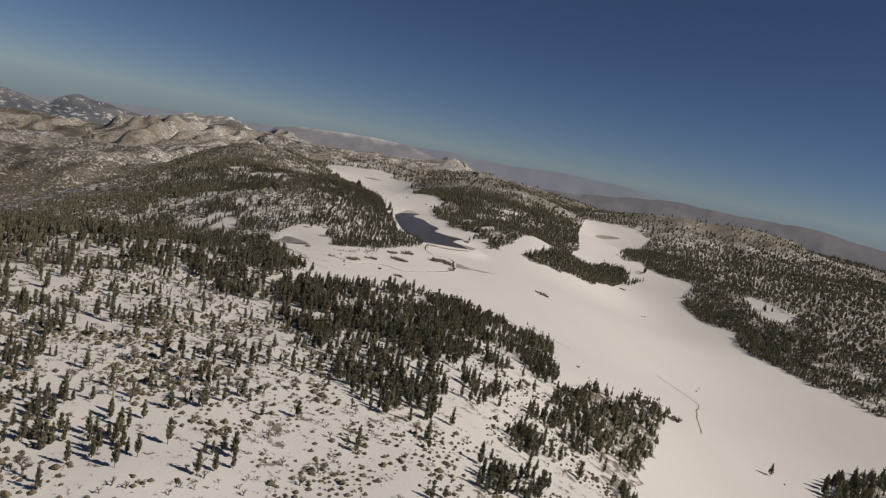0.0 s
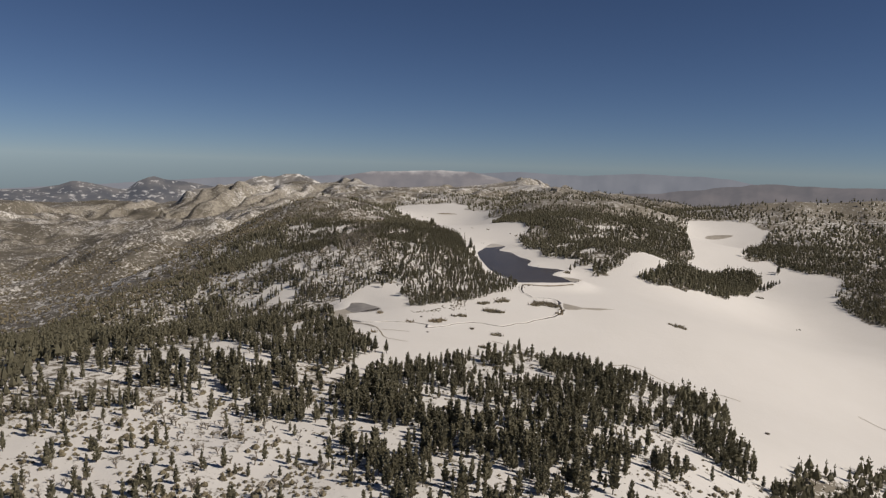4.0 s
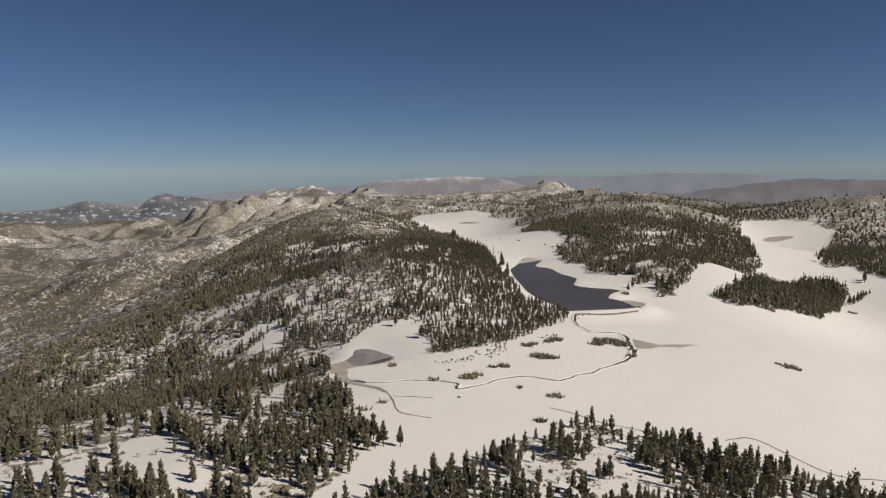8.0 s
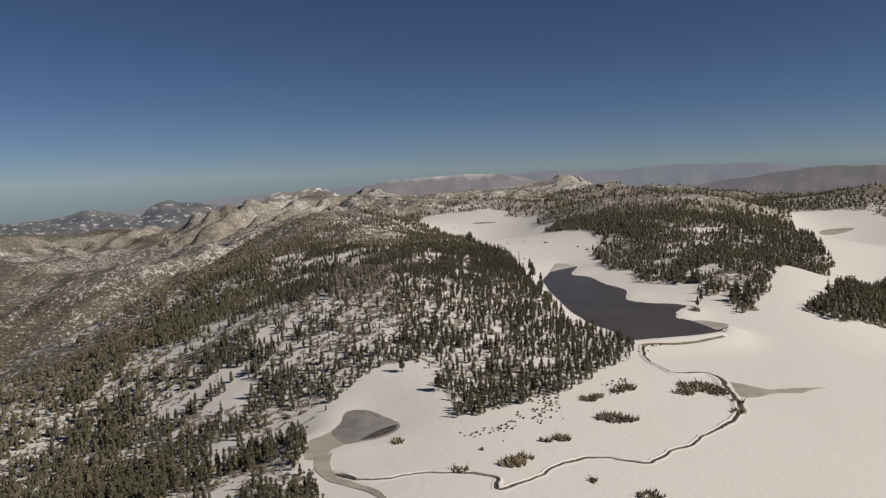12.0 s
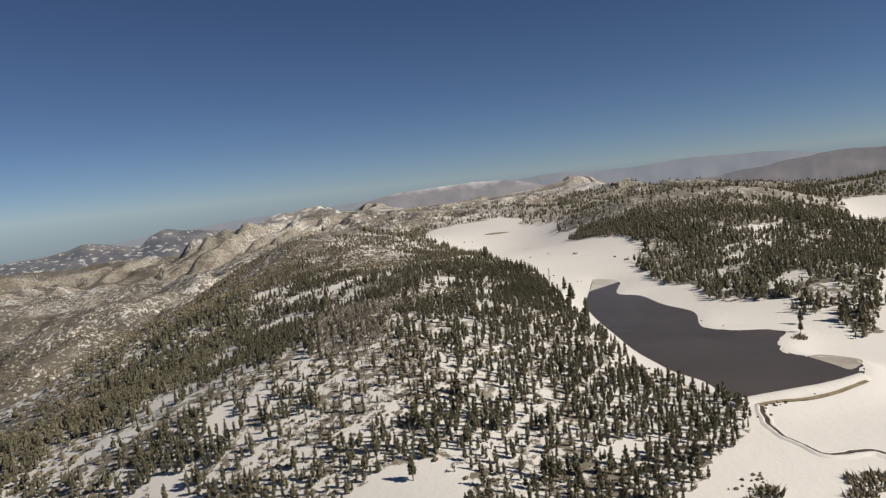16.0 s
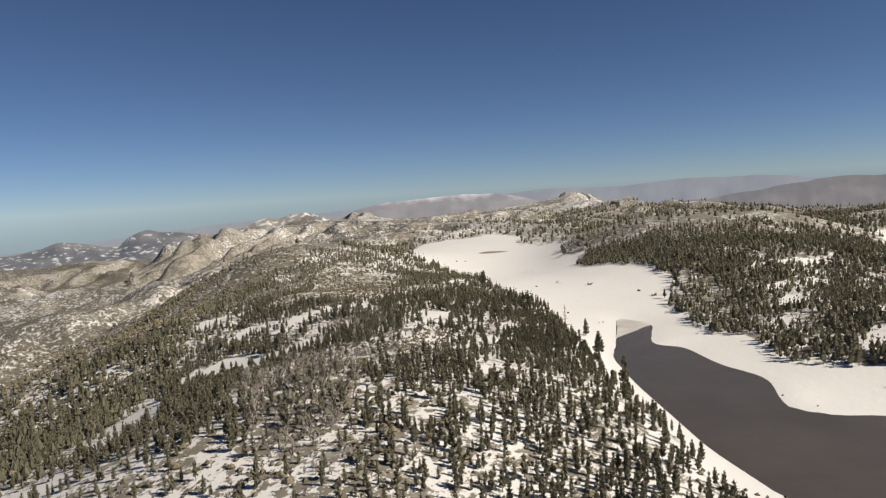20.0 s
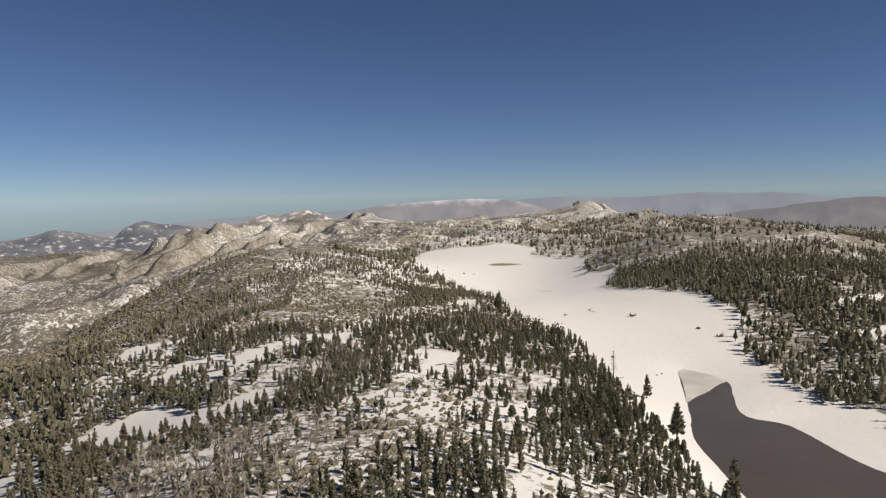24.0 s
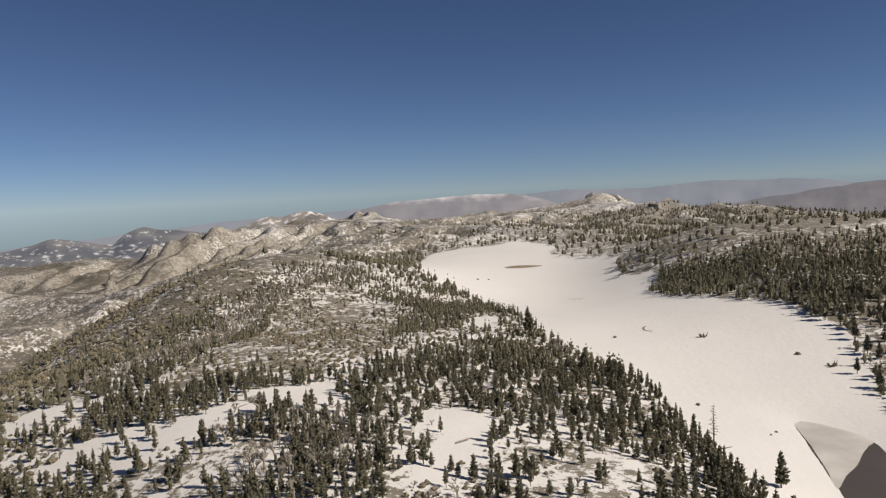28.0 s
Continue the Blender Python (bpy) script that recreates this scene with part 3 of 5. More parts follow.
def growth(x, y):
    """How thick the pines stand (0 to 1), and how much brush shows in the snow."""
    wx, wy = x + 12 * (fbm(x, y, 16, 2, 45) - 0.5), y + 14 * (fbm(x, y, 16, 2, 46) - 0.5)
    open_snow = inside(MEADOW, wx, wy) | inside(SIDE_CLEARING, x, y)
    isle = inside(ISLET, wx, wy) | inside(CORNER_WOOD, wx, wy)
    w = west_edge(y) + 22 * (fbm(x, y, 60, 3, 40) - 0.5)
    chap = np.clip((w - x) / 30, 0, 1)
    tufts = fbm(x, y, 30, 3, 41)
    pines = np.clip(0.76 + 3.4 * (tufts - 0.45), 0.12, 1.0)
    brush = np.full(x.shape, 0.34) + 0.25 * (fbm(x, y, 45, 3, 42) - 0.45)
    low_brush = inside(KNOLL, x, y)
    pines = pines * np.where((x > -130) & (x < 0) & (y > 760) & (y < 880), 0.85, 1.0) * np.where((np.abs(x - 5) < 35) & (y > 880) & (y < 1000), 0.8, 1.0)
    pines = np.where(low_brush, 0.04, pines)
    brush = np.where(low_brush, 0.47, brush)
    bare_wood = inside(GREY_GROVE, x, y) | inside(GREY_BAND, x, y)
    pines = np.where(bare_wood, 0.35, pines)
    brush = np.where(bare_wood, 0.44, brush)
    # the brushy rise at the walk's start
    rise = np.clip((455 - y + 0.35 * x) / 40, 0, 1) * (x < 150)
    block = inside(NEAR_WOOD, x, y)
    knot = inside(POINT_WOOD, x, y)
    sparse = 0.04 + np.clip((fbm(x, y, 26, 3, 43) - 0.47) * 1.6, 0, 0.16) * (x < 10)
    sparse = np.maximum(sparse, 0.26 * np.clip((-74 + 0.42 * (y - 282) - x) / 10, 0, 1) * (fbm(x, y, 20, 2, 53) > 0.36) * (y > 270))
    sparse = np.maximum(sparse, 0.75 * clearing(x, y, [(-66, 212, 24, 20, 0), (-95, 250, 22, 10, 60), (-105, 318, 26, 22, 30)]))
    sparse = np.maximum(sparse, 0.4 * clearing(x, y, [(-28, 292, 34, 22, 0), (0, 330, 22, 22, 0)]))
    left_wood = np.clip((y - 440 - 0.25 * (x + 60)) / 30, 0, 1)
    pines = np.where(rise > 0.5, np.where(block | knot, pines, np.maximum(sparse * (1 - left_wood), pines * left_wood * (x < -20))), pines)
    brush = np.where((rise > 0.5) & ~block, 0.22, brush)
    brush = np.where(block, 0.24, brush)
    pines = np.where(block | knot, np.clip(np.where(y < 335, 0.5, 0.85) + 5.0 * (fbm(x, y, 24, 2, 49) - 0.45), 0.08, 1.0), pines)
    spots, thin = clearing(x, y, PATCHES), clearing(x, y, THIN)
    pines = pines * (1 - np.clip(spots * 1.3, 0, 1)) * (1 - 0.86 * thin)
    brush = brush * (1 - spots) - 0.5 * spots + 0.03 * thin
    # north and east of the lake the wood opens out on stony tops
    tops = np.clip((land_top(x, y) - 30) / 18, 0, 1) * (x > 150)
    north = np.clip((y - 1400) / 350, 0, 1)
    east = np.clip((x - 480) / 120, 0, 1) * (y < 1400)
    brush = brush - 0.03 * east + 0.09 * np.clip((x - 140) / 40, 0, 1)
    edge = np.exp(-line_distance(MEADOW[::3], x, y) / 45) if x.size < 90000 else np.zeros(x.shape)
    pines = np.where((x > 150) & (y < 1400), np.clip(0.74 + 0.4 * edge + 0.35 * east + 2.6 * (tufts - 0.46), 0.1, 1.0) * (1 - np.clip(spots * 1.3, 0, 1)), pines)
    pines = pines * (1 - 0.35 * east) * (1 - 0.75 * tops) * (1 - (0.6 - 0.4 * np.clip((x - 150) / 200, 0, 1)) * north)
    brush = brush + 0.11 * tops + 0.06 * north
    pines = np.where(chap > 0, pines * (1 - chap) + chap * np.where((y > 740) & (y < 1000) & (x > -260), 0.16, 0.03), pines)
    brush = np.where(chap > 0, brush * (1 - chap) + chap * (0.50 + 0.30 * (fbm(x, y, 90, 4, 44) - 0.45) - 0.3 * spots), brush)
    pines = np.where(open_snow & ~isle, 0.0, pines)
    pines = np.where(isle, 1.0, pines)
    brush = np.where(open_snow & ~isle, -0.35, brush)
    return np.clip(pines, 0, 1), np.minimum(brush, 0.66)


def land_top(x, y):
    return height(x, y)


NEAR_WOOD = smooth_outline([(-55, 400), (-30, 425), (0, 470), (32, 508), (70, 540), (128, 528), (172, 490), (158, 420), (140, 385), (110, 375),
                            (107, 346), (85, 295), (60, 262), (35, 258), (18, 275), (6, 318), (-5, 350), (-28, 385)], True, 3)
POINT_WOOD = smooth_outline([(75, 255), (100, 300), (125, 350), (160, 392), (205, 441), (252, 446), (218, 400), (187, 372), (150, 322), (128, 300), (105, 255), (89, 228), (65, 222)], True, 3)

# ---- the ground ----
nx, ny = len(GX), len(GY)
k = (np.arange(ny - 1)[:, None] * nx + np.arange(nx - 1)[None, :]).ravel()
quads = np.stack([k, k + 1, k + 1 + nx, k + nx], 1)
me = mesh_from("ground", np.stack([gx.ravel(), gy.ravel(), gz.ravel()], 1), quads.ravel(), np.full(len(quads), 4), SNOW_GROUND, True)
_, brush_v = growth(gx.ravel(), gy.ravel())
far_v = np.clip((np.hypot(gx.ravel() - 100, gy.ravel() - 800) - 900) / 700, 0, 1)
gxr, gyr = gx.ravel(), gy.ravel()
dry_dark_v = np.clip((west_edge(gy.ravel()) - gx.ravel()) / 80, 0, 1) * (0.5 + 0.7 * fbm(gx.ravel(), gy.ravel(), 160, 3, 50))
in_carved = (gxr > -1690) & (gxr < 1090) & (gyr > 460) & (gyr < 3140)
runoff = np.where(in_carved, sample(CARVED_X, CARVED_Y, RUNOFF, gxr, gyr), 1.5)
gully_v = np.clip((runoff - 2.2) / 1.6, 0, 1) * np.clip(far_v + (gxr < west_edge(gyr) - 20), 0, 1)
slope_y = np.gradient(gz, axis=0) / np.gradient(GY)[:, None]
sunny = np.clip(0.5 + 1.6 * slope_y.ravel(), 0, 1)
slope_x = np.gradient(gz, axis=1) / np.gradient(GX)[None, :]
# western slope colour follows the sun's bearing: paler tan towards it, darker away
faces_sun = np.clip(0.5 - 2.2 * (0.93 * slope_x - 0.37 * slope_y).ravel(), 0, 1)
west_v = np.clip((-140 - gxr) / 120, 0, 1) * np.clip((gyr - 900) / 500, 0, 1)
tan_belt = west_v * np.exp(-((gxr + 620) / 560) ** 4) * np.clip((gyr - 1500) / 500, 0, 1) * np.clip((3150 - gyr) / 200, 0, 1)
peak_v = np.exp(-((gxr - 428) / 110) ** 2 - ((gyr - 2640) / 110) ** 2) + np.exp(-((gxr - 512) / 90) ** 2 - ((gyr - 2262) / 80) ** 2) + np.exp(-((gxr + 207) / 150) ** 2 - ((gyr - 2960) / 130) ** 2)
stone_tan_v = np.clip(1.3 * peak_v + tan_belt * (1.7 * (faces_sun - 0.45) + 2.6 * (fbm(gxr, gyr, 300, 4, 51) - 0.44)), 0, 1) * (1 - 0.9 * gully_v)
stone_tan_v = np.minimum(stone_tan_v, 0.62 + 0.4 * peak_v)
patch_v = fbm(gxr, gyr, 130, 4, 52) - 0.47
snowfield = np.clip(5 * (fbm(gxr, gyr, 240, 3, 55) - 0.62), 0, 1) + np.exp(-((gxr + 185) / 75) ** 2 - ((gyr - 1930) / 110) ** 2)
north_east = np.clip((gxr - 150) / 200, 0, 1) * np.clip((gyr - 900) / 300, 0, 1)
far_brush = 0.47 + 0.42 * patch_v + 0.06 * north_east + 0.10 * (sunny - 0.5) - 0.09 * np.exp(-((gxr - 430) / 320) ** 2 - ((gyr - 2500) / 380) ** 2) + west_v * (0.08 + 0.03 * np.clip(stone_tan_v, 0, 1)) - 0.22 * snowfield * west_v
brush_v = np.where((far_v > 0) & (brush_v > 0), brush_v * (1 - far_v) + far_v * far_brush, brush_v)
brush_v = brush_v + (0.26 * gully_v * (0.3 + 0.7 * far_v) - 0.05 * np.clip(1.3 - runoff, 0, 1) * far_v) * (brush_v > 0)
dry_dark_v = np.clip(np.maximum(dry_dark_v, west_v * (1.2 - 1.3 * faces_sun)) + 0.6 * gully_v, 0, 1)
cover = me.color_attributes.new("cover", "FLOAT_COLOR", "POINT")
cover.data.foreach_set("color", np.stack([brush_v, dry_dark_v, stone_tan_v, np.ones_like(dry_dark_v)], 1).astype(np.float32).ravel())
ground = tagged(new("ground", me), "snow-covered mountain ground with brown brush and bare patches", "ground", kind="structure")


def sheet(name, outline, level, material, label, category, kind="structure"):
    """A flat sheet of water or ice with a thin rim below."""
    bm = bmesh.new()
    top = [bm.verts.new((x, y, level(x, y))) for x, y in outline]
    low = [bm.verts.new((x, y, level(x, y) - 0.6)) for x, y in outline]
    bm.faces.new(top)
    for i in range(len(top)):
        bm.faces.new((top[i - 1], low[i - 1], low[i], top[i]))
    bmesh.ops.recalc_face_normals(bm, faces=bm.faces)
    bmesh.ops.triangulate(bm, faces=[f for f in bm.faces if len(f.verts) > 4])
    me = bpy.data.meshes.new(name)
    bm.to_mesh(me)
    bm.free()
    me.materials.append(material)
    return tagged(new(name, me), label, category, kind=kind)


def outward(line, metres):
    """The outline moved outward by some metres."""
    n = np.roll(line, -1, 0) - np.roll(line, 1, 0)
    n = np.stack([n[:, 1], -n[:, 0]], 1) / np.maximum(np.linalg.norm(n, axis=1, keepdims=True), 1e-6)
    area = 0.5 * np.sum(line[:, 0] * np.roll(line[:, 1], -1) - np.roll(line[:, 0], -1) * line[:, 1])
    return line + n * metres * (1 if area > 0 else -1)


lake = sheet("lake", outward(LAKE, 2.0), lake_level, WATER, "dark open lake water between snowy shores", "lake")
pond = sheet("pond", outward(POND, 1.5), pond_level, ICE, "small half-frozen pond with wet brown ice", "pond")


# ---- far ranges ----
def far_range(name, profile, distance, material, label, rough, seed):
    """A long ridge on an arc: bearings and angles above the level give its crest."""
    az = np.arange(profile[0][0], profile[-1][0] + 0.01, 0.12)
    el = np.interp(az, [p[0] for p in profile], [p[1] for p in profile])
    rows = 9
    verts = []
    for r in range(rows):
        f = r / (rows - 1)
        d = distance - 420 * f
        for a, e in zip(az, el):
            top = 98 + math.tan(radians(e)) * distance
            n = fbm(np.array([a * 60.0]), np.array([f * 400.0]), 90, 3, seed)[0] - 0.5
            z = top * (1 - f) + (-190) * f + n * rough * (0.35 + 1.6 * f * (1 - f) * 2)
            verts.append((d * math.sin(radians(a)), 420 + d * math.cos(radians(a)), z))
    n = len(az)
    k = (np.arange(rows - 1)[:, None] * n + np.arange(n - 1)[None, :]).ravel()
    quads = np.stack([k, k + n, k + n + 1, k + 1], 1)
    me = mesh_from(name, verts, quads.ravel(), np.full(len(quads), 4), material, True)
    return tagged(new(name, me), label, "mountain range", kind="structure")


# backdrop ridges, their haze carried by the glowing materials
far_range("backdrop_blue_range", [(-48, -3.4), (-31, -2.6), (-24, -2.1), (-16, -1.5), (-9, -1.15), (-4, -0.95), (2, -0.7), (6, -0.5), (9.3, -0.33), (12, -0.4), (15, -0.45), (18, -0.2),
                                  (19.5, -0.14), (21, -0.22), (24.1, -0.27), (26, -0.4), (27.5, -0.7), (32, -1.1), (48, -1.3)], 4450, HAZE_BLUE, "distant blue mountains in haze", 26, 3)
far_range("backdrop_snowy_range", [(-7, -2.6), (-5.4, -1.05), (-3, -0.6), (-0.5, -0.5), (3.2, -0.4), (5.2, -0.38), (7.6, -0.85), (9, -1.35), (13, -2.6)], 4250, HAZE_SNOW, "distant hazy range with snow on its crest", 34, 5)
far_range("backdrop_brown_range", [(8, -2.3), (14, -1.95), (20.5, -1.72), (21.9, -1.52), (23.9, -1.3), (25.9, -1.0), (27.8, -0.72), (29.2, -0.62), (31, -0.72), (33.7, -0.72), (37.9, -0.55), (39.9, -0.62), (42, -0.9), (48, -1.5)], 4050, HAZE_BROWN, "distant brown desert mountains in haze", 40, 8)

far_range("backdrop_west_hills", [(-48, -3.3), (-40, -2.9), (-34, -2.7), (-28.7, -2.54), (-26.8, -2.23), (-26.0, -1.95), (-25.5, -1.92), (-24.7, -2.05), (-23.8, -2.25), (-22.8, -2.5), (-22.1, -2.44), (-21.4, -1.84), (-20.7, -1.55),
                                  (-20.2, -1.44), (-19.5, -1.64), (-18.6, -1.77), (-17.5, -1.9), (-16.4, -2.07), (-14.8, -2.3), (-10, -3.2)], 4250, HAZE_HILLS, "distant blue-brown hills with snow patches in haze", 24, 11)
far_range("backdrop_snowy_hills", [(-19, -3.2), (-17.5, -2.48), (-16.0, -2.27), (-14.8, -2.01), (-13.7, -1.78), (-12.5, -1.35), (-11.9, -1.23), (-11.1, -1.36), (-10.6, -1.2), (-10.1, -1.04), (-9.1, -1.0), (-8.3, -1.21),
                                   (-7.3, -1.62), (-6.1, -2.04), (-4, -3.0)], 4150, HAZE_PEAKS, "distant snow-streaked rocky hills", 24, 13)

# ---- trees ----
def clump(centre, along, width, thick, up, rng, sides=4):
    """One tuft of needles: a flattened, drooping spindle."""
    along = Vector(along)
    side = along.cross(Vector((0, 0, 1)))
    side = side.normalized() if side.length > 1e-4 else Vector((1, 0, 0))
    lift = side.cross(along).normalized()
    c = Vector(centre)
    mid = c + along * rng.uniform(0.4, 0.6)
    pts = [c]
    for q in range(sides):
        a = 2 * math.pi * q / sides + rng.uniform(-0.4, 0.4)
        pts.append(mid + side * math.cos(a) * width * rng.uniform(0.75, 1.25) + lift * math.sin(a) * thick * rng.uniform(0.7, 1.3) + Vector((0, 0, up)))
    pts.append(c + along)
    faces = [(0, 1 + q, 1 + (q + 1) % sides) for q in range(sides)] + [(sides + 1, 1 + (q + 1) % sides, 1 + q) for q in range(sides)]
    return [tuple(p) for p in pts], faces


def small_tuft(centre, along, width, rng):
    """The plainest tuft: a three-sided hollow wedge of needles."""
    along = Vector(along)
    side = along.cross(Vector((0, 0, 1)))
    side = side.normalized() if side.length > 1e-4 else Vector((1, 0, 0))
    lift = side.cross(along).normalized()
    c = Vector(centre)
    pts = [c + along]
    a0 = rng.uniform(0, 6.28)
    for q in range(3):
        a = a0 + 2.094 * q
        pts.append(c + (side * math.cos(a) + lift * math.sin(a)) * width * rng.uniform(0.8, 1.3))
    return [tuple(p) for p in pts], [(0, 1, 2), (0, 2, 3), (0, 3, 1)]


def pine_crown(rng, h, low, reach, whorls, arms, tufts, core):
    """Whorls of boughs with tufts of needles along them, ragged and open, round a slim leafy core."""
    verts, faces = [], []

    def put(v, fc):
        faces.extend(tuple(k + len(verts) for k in t) for t in fc)
        verts.extend(v)

    lean, blunt = rng.uniform(0, 6.28), rng.uniform(0.65, 1.05)
    bough = reach * (0.36 if tufts > 2 else 0.44 if tufts == 2 else 0.54 if whorls > 4 else 0.68)
    for w in range(whorls):
        f = (w + rng.uniform(0.1, 0.9)) / whorls
        z = h * (low + (0.93 - low) * f)
        r = reach * min(1.0, 0.62 + 1.5 * f) * (1.02 - f) ** blunt
        for q in range(arms):
            if rng.random() < 0.07:
                continue
            a = w * 1.3 + 6.283 * (q + rng.uniform(-0.35, 0.35)) / arms
            ln = r * rng.uniform(0.55, 0.95) * (1 + 0.2 * math.cos(a - lean))
            up = rng.uniform(-0.12, 0.4)
            for k in range(tufts):
                g = (k + rng.uniform(0.3, 0.8)) / tufts if tufts > 1 else rng.uniform(0.0, 0.35)
                g = 0.3 + 0.7 * g
                c = (ln * g * math.cos(a), ln * g * math.sin(a), z + ln * g * up)
                b = a + rng.uniform(-0.9, 0.9) * (0.5 if tufts > 1 else 0.3)
                size = bough * (0.5 + 0.5 * r / reach) * rng.uniform(0.8, 1.15)
                put(*small_tuft(c, (size * math.cos(b), size * math.sin(b), size * rng.uniform(0.3, 1.1)), size * rng.uniform(0.5, 0.7), rng))
    tiers = 3 if tufts > 1 else 2 if whorls > 3 else 1
    for k in range(tiers):
        z0 = h * (low + (0.8 - low) * k / tiers)
        wide = reach * core * (1.25 - 0.85 * k / tiers)
        a = rng.uniform(0, 6.28)
        off = 0.25 * wide
        put(*clump((off * math.cos(a), off * math.sin(a), z0), (-off * math.cos(a), -off * math.sin(a), min(h * 0.62, h * 0.98 - z0)), wide, wide, -h * 0.17, rng, 4))
    put(*small_tuft((0, 0, h * 0.86), (0.05, 0.02, h * 0.14), reach * 0.2, rng))
    return np.array(verts), np.array(faces)


def stem(points, radii, sides=6):
    """A tapered round stem through the points."""
    verts, faces = [], []
    for i, (p, r) in enumerate(zip(points, radii)):
        q = Vector(points[min(i + 1, len(points) - 1)]) - Vector(points[max(i - 1, 0)])
        side = q.cross(Vector((0.3, 0.9, 0.1))).normalized()
        other = q.cross(side).normalized()
        for k in range(sides):
            a = 2 * math.pi * k / sides
            verts.append(tuple(Vector(p) + (side * math.cos(a) + other * math.sin(a)) * r))
    for i in range(len(points) - 1):
        for k in range(sides):
            a, b = i * sides + k, i * sides + (k + 1) % sides
            faces += [(a, b, b + sides), (a, b + sides, a + sides)]
    return np.array(verts), np.array(faces)


def pine_parts(seed, whorls, arms, tufts, core, stem_sides):
    rng = random.Random(seed)
    h = 10.5
    low = rng.uniform(0.06, 0.24)
    crown = pine_crown(rng, h, low, rng.uniform(2.15, 2.9), whorls, arms, tufts, core)
    bend = rng.uniform(-0.2, 0.2)
    trunk = stem([(0, 0, -0.6), (bend * 0.5, 0.05, h * 0.7)], [0.22, 0.08], 3) if stem_sides == 3 else stem([(0, 0, -0.6), (bend * 0.4, 0, h * 0.4), (bend * 0.6, 0.1, h * 0.9)], [0.24, 0.17, 0.04], stem_sides)
    return crown, trunk


def tri_mesh(name, verts, faces, material):
    return mesh_from(name, verts, np.asarray(faces).ravel(), np.full(len(faces), 3), material)


def part(name, me, parent, label=""):
    ob = new(name, me)
    ob.parent = parent
    if label:
        tagged(ob, label)
    return ob


def thing(name, label, category, group=""):
    return tagged(new(name), label, category, group)


def joined(name, kinds, places, turns, sizes, picks, material, label, category, slim=None):
    """Many alike shapes as one mesh: for each place a kind, a turn about the upright and a size."""
    vs, fs, base = [], [], 0
    for k, (v, f) in enumerate(kinds):
        sel = np.where(picks == k)[0]
        if not len(sel):
            continue
        c, s = np.cos(turns[sel])[:, None], np.sin(turns[sel])[:, None]
        wide = (sizes[sel] * (slim[sel] if slim is not None else 1.0))[:, None]
        x = (v[:, 0][None] * c - v[:, 1][None] * s) * wide + places[sel, 0][:, None]
        y = (v[:, 0][None] * s + v[:, 1][None] * c) * wide + places[sel, 1][:, None]
        z = v[:, 2][None] * sizes[sel][:, None] + places[sel, 2][:, None]
        vs.append(np.stack([x, y, z], 2).reshape(-1, 3))
        fs.append((f[None] + (np.arange(len(sel)) * len(v))[:, None, None] + base).reshape(-1, 3))
        base += len(sel) * len(v)
    ob = new(name, tri_mesh(name, np.concatenate(vs), np.concatenate(fs), material))
    return tagged(ob, label, category, kind="stuff")


def scatter(x0, x1, y0, y1, step, seed):
    """An uneven scatter of places, about step metres apart."""
    rs = np.random.RandomState(seed)
    x, y = np.meshgrid(np.arange(x0, x1, step), np.arange(y0, y1, step))
    x = (x + rs.uniform(-0.5, 0.5, x.shape) * step).ravel()
    y = (y + rs.uniform(-0.5, 0.5, y.shape) * step).ravel()
    return x, y, rs


# the pines on the crest that the walk passes nearest stand singly; the rest are woods
x, y, rs = scatter(-300, 620, 150, 1330, 2.95, 7)
dens, _ = growth(x, y)
keep = rs.random_sample(len(x)) < dens * np.clip(np.where(inside(ISLET, x, y), 2.0, np.where(inside(NEAR_WOOD, x, y), 0.75, np.where(y < 580, 0.2, np.where((x > 5) & (x < 110), 1.3, 0.85)))) + 4.5 * (fbm(x, y, 15, 2, 57) - 0.4), 0.1, np.where(y < 580, 0.7, 0.95))
x, y = x[keep], y[keep]
tall = (0.40 + 0.44 * rs.random_sample(len(x)) ** 1.3) * (0.8 + 0.4 * fbm(x, y, 45, 3, 60))
tall *= np.where(rs.random_sample(len(x)) > 0.88, 1.2, 1.0)
tall *= 1 + 0.22 * (inside(NEAR_WOOD, x, y) | inside(POINT_WOOD, x, y) | ((y > 425) & (y < 560) & (x < 0))) + 0.1 * inside(ISLET, x, y)
tall *= np.where((np.abs(x) < 130) & (y > 640), 0.78, 1.0)
turn = rs.uniform(0, 2 * math.pi, len(x))
single = (np.abs(x + 15) < 95) & (y > 895) & (y < 975)
order = np.where(single)[0][:290]
single[:] = False
single[order] = True
NEAR_KINDS = [pine_parts(100 + i, 11, 6, 4, 0.34, 7) for i in range(7)]
WOOD_KINDS = [pine_parts(200 + i, 8, 5, 1, 0.36, 3) for i in range(9)]
MID_KINDS = [pine_parts(250 + i, 8, 5, 2, 0.42, 3) for i in range(9)]
FAR_KINDS = [pine_parts(300 + i, 2, 3, 1, 0.62, 3) for i in range(8)]

near_pines = []
for (cv, cf), (tv, tf) in NEAR_KINDS:
    pine = thing("pine_tree", "dark green pine standing in snow on the wooded crest", "tree", "pines on the crest")
    part("crown", tri_mesh("crown", cv, cf, NEEDLES), pine)
    part("trunk", tri_mesh("trunk", tv, tf, BARK), pine, "straight brown pine trunk")
    near_pines.append(pine)
used = set()
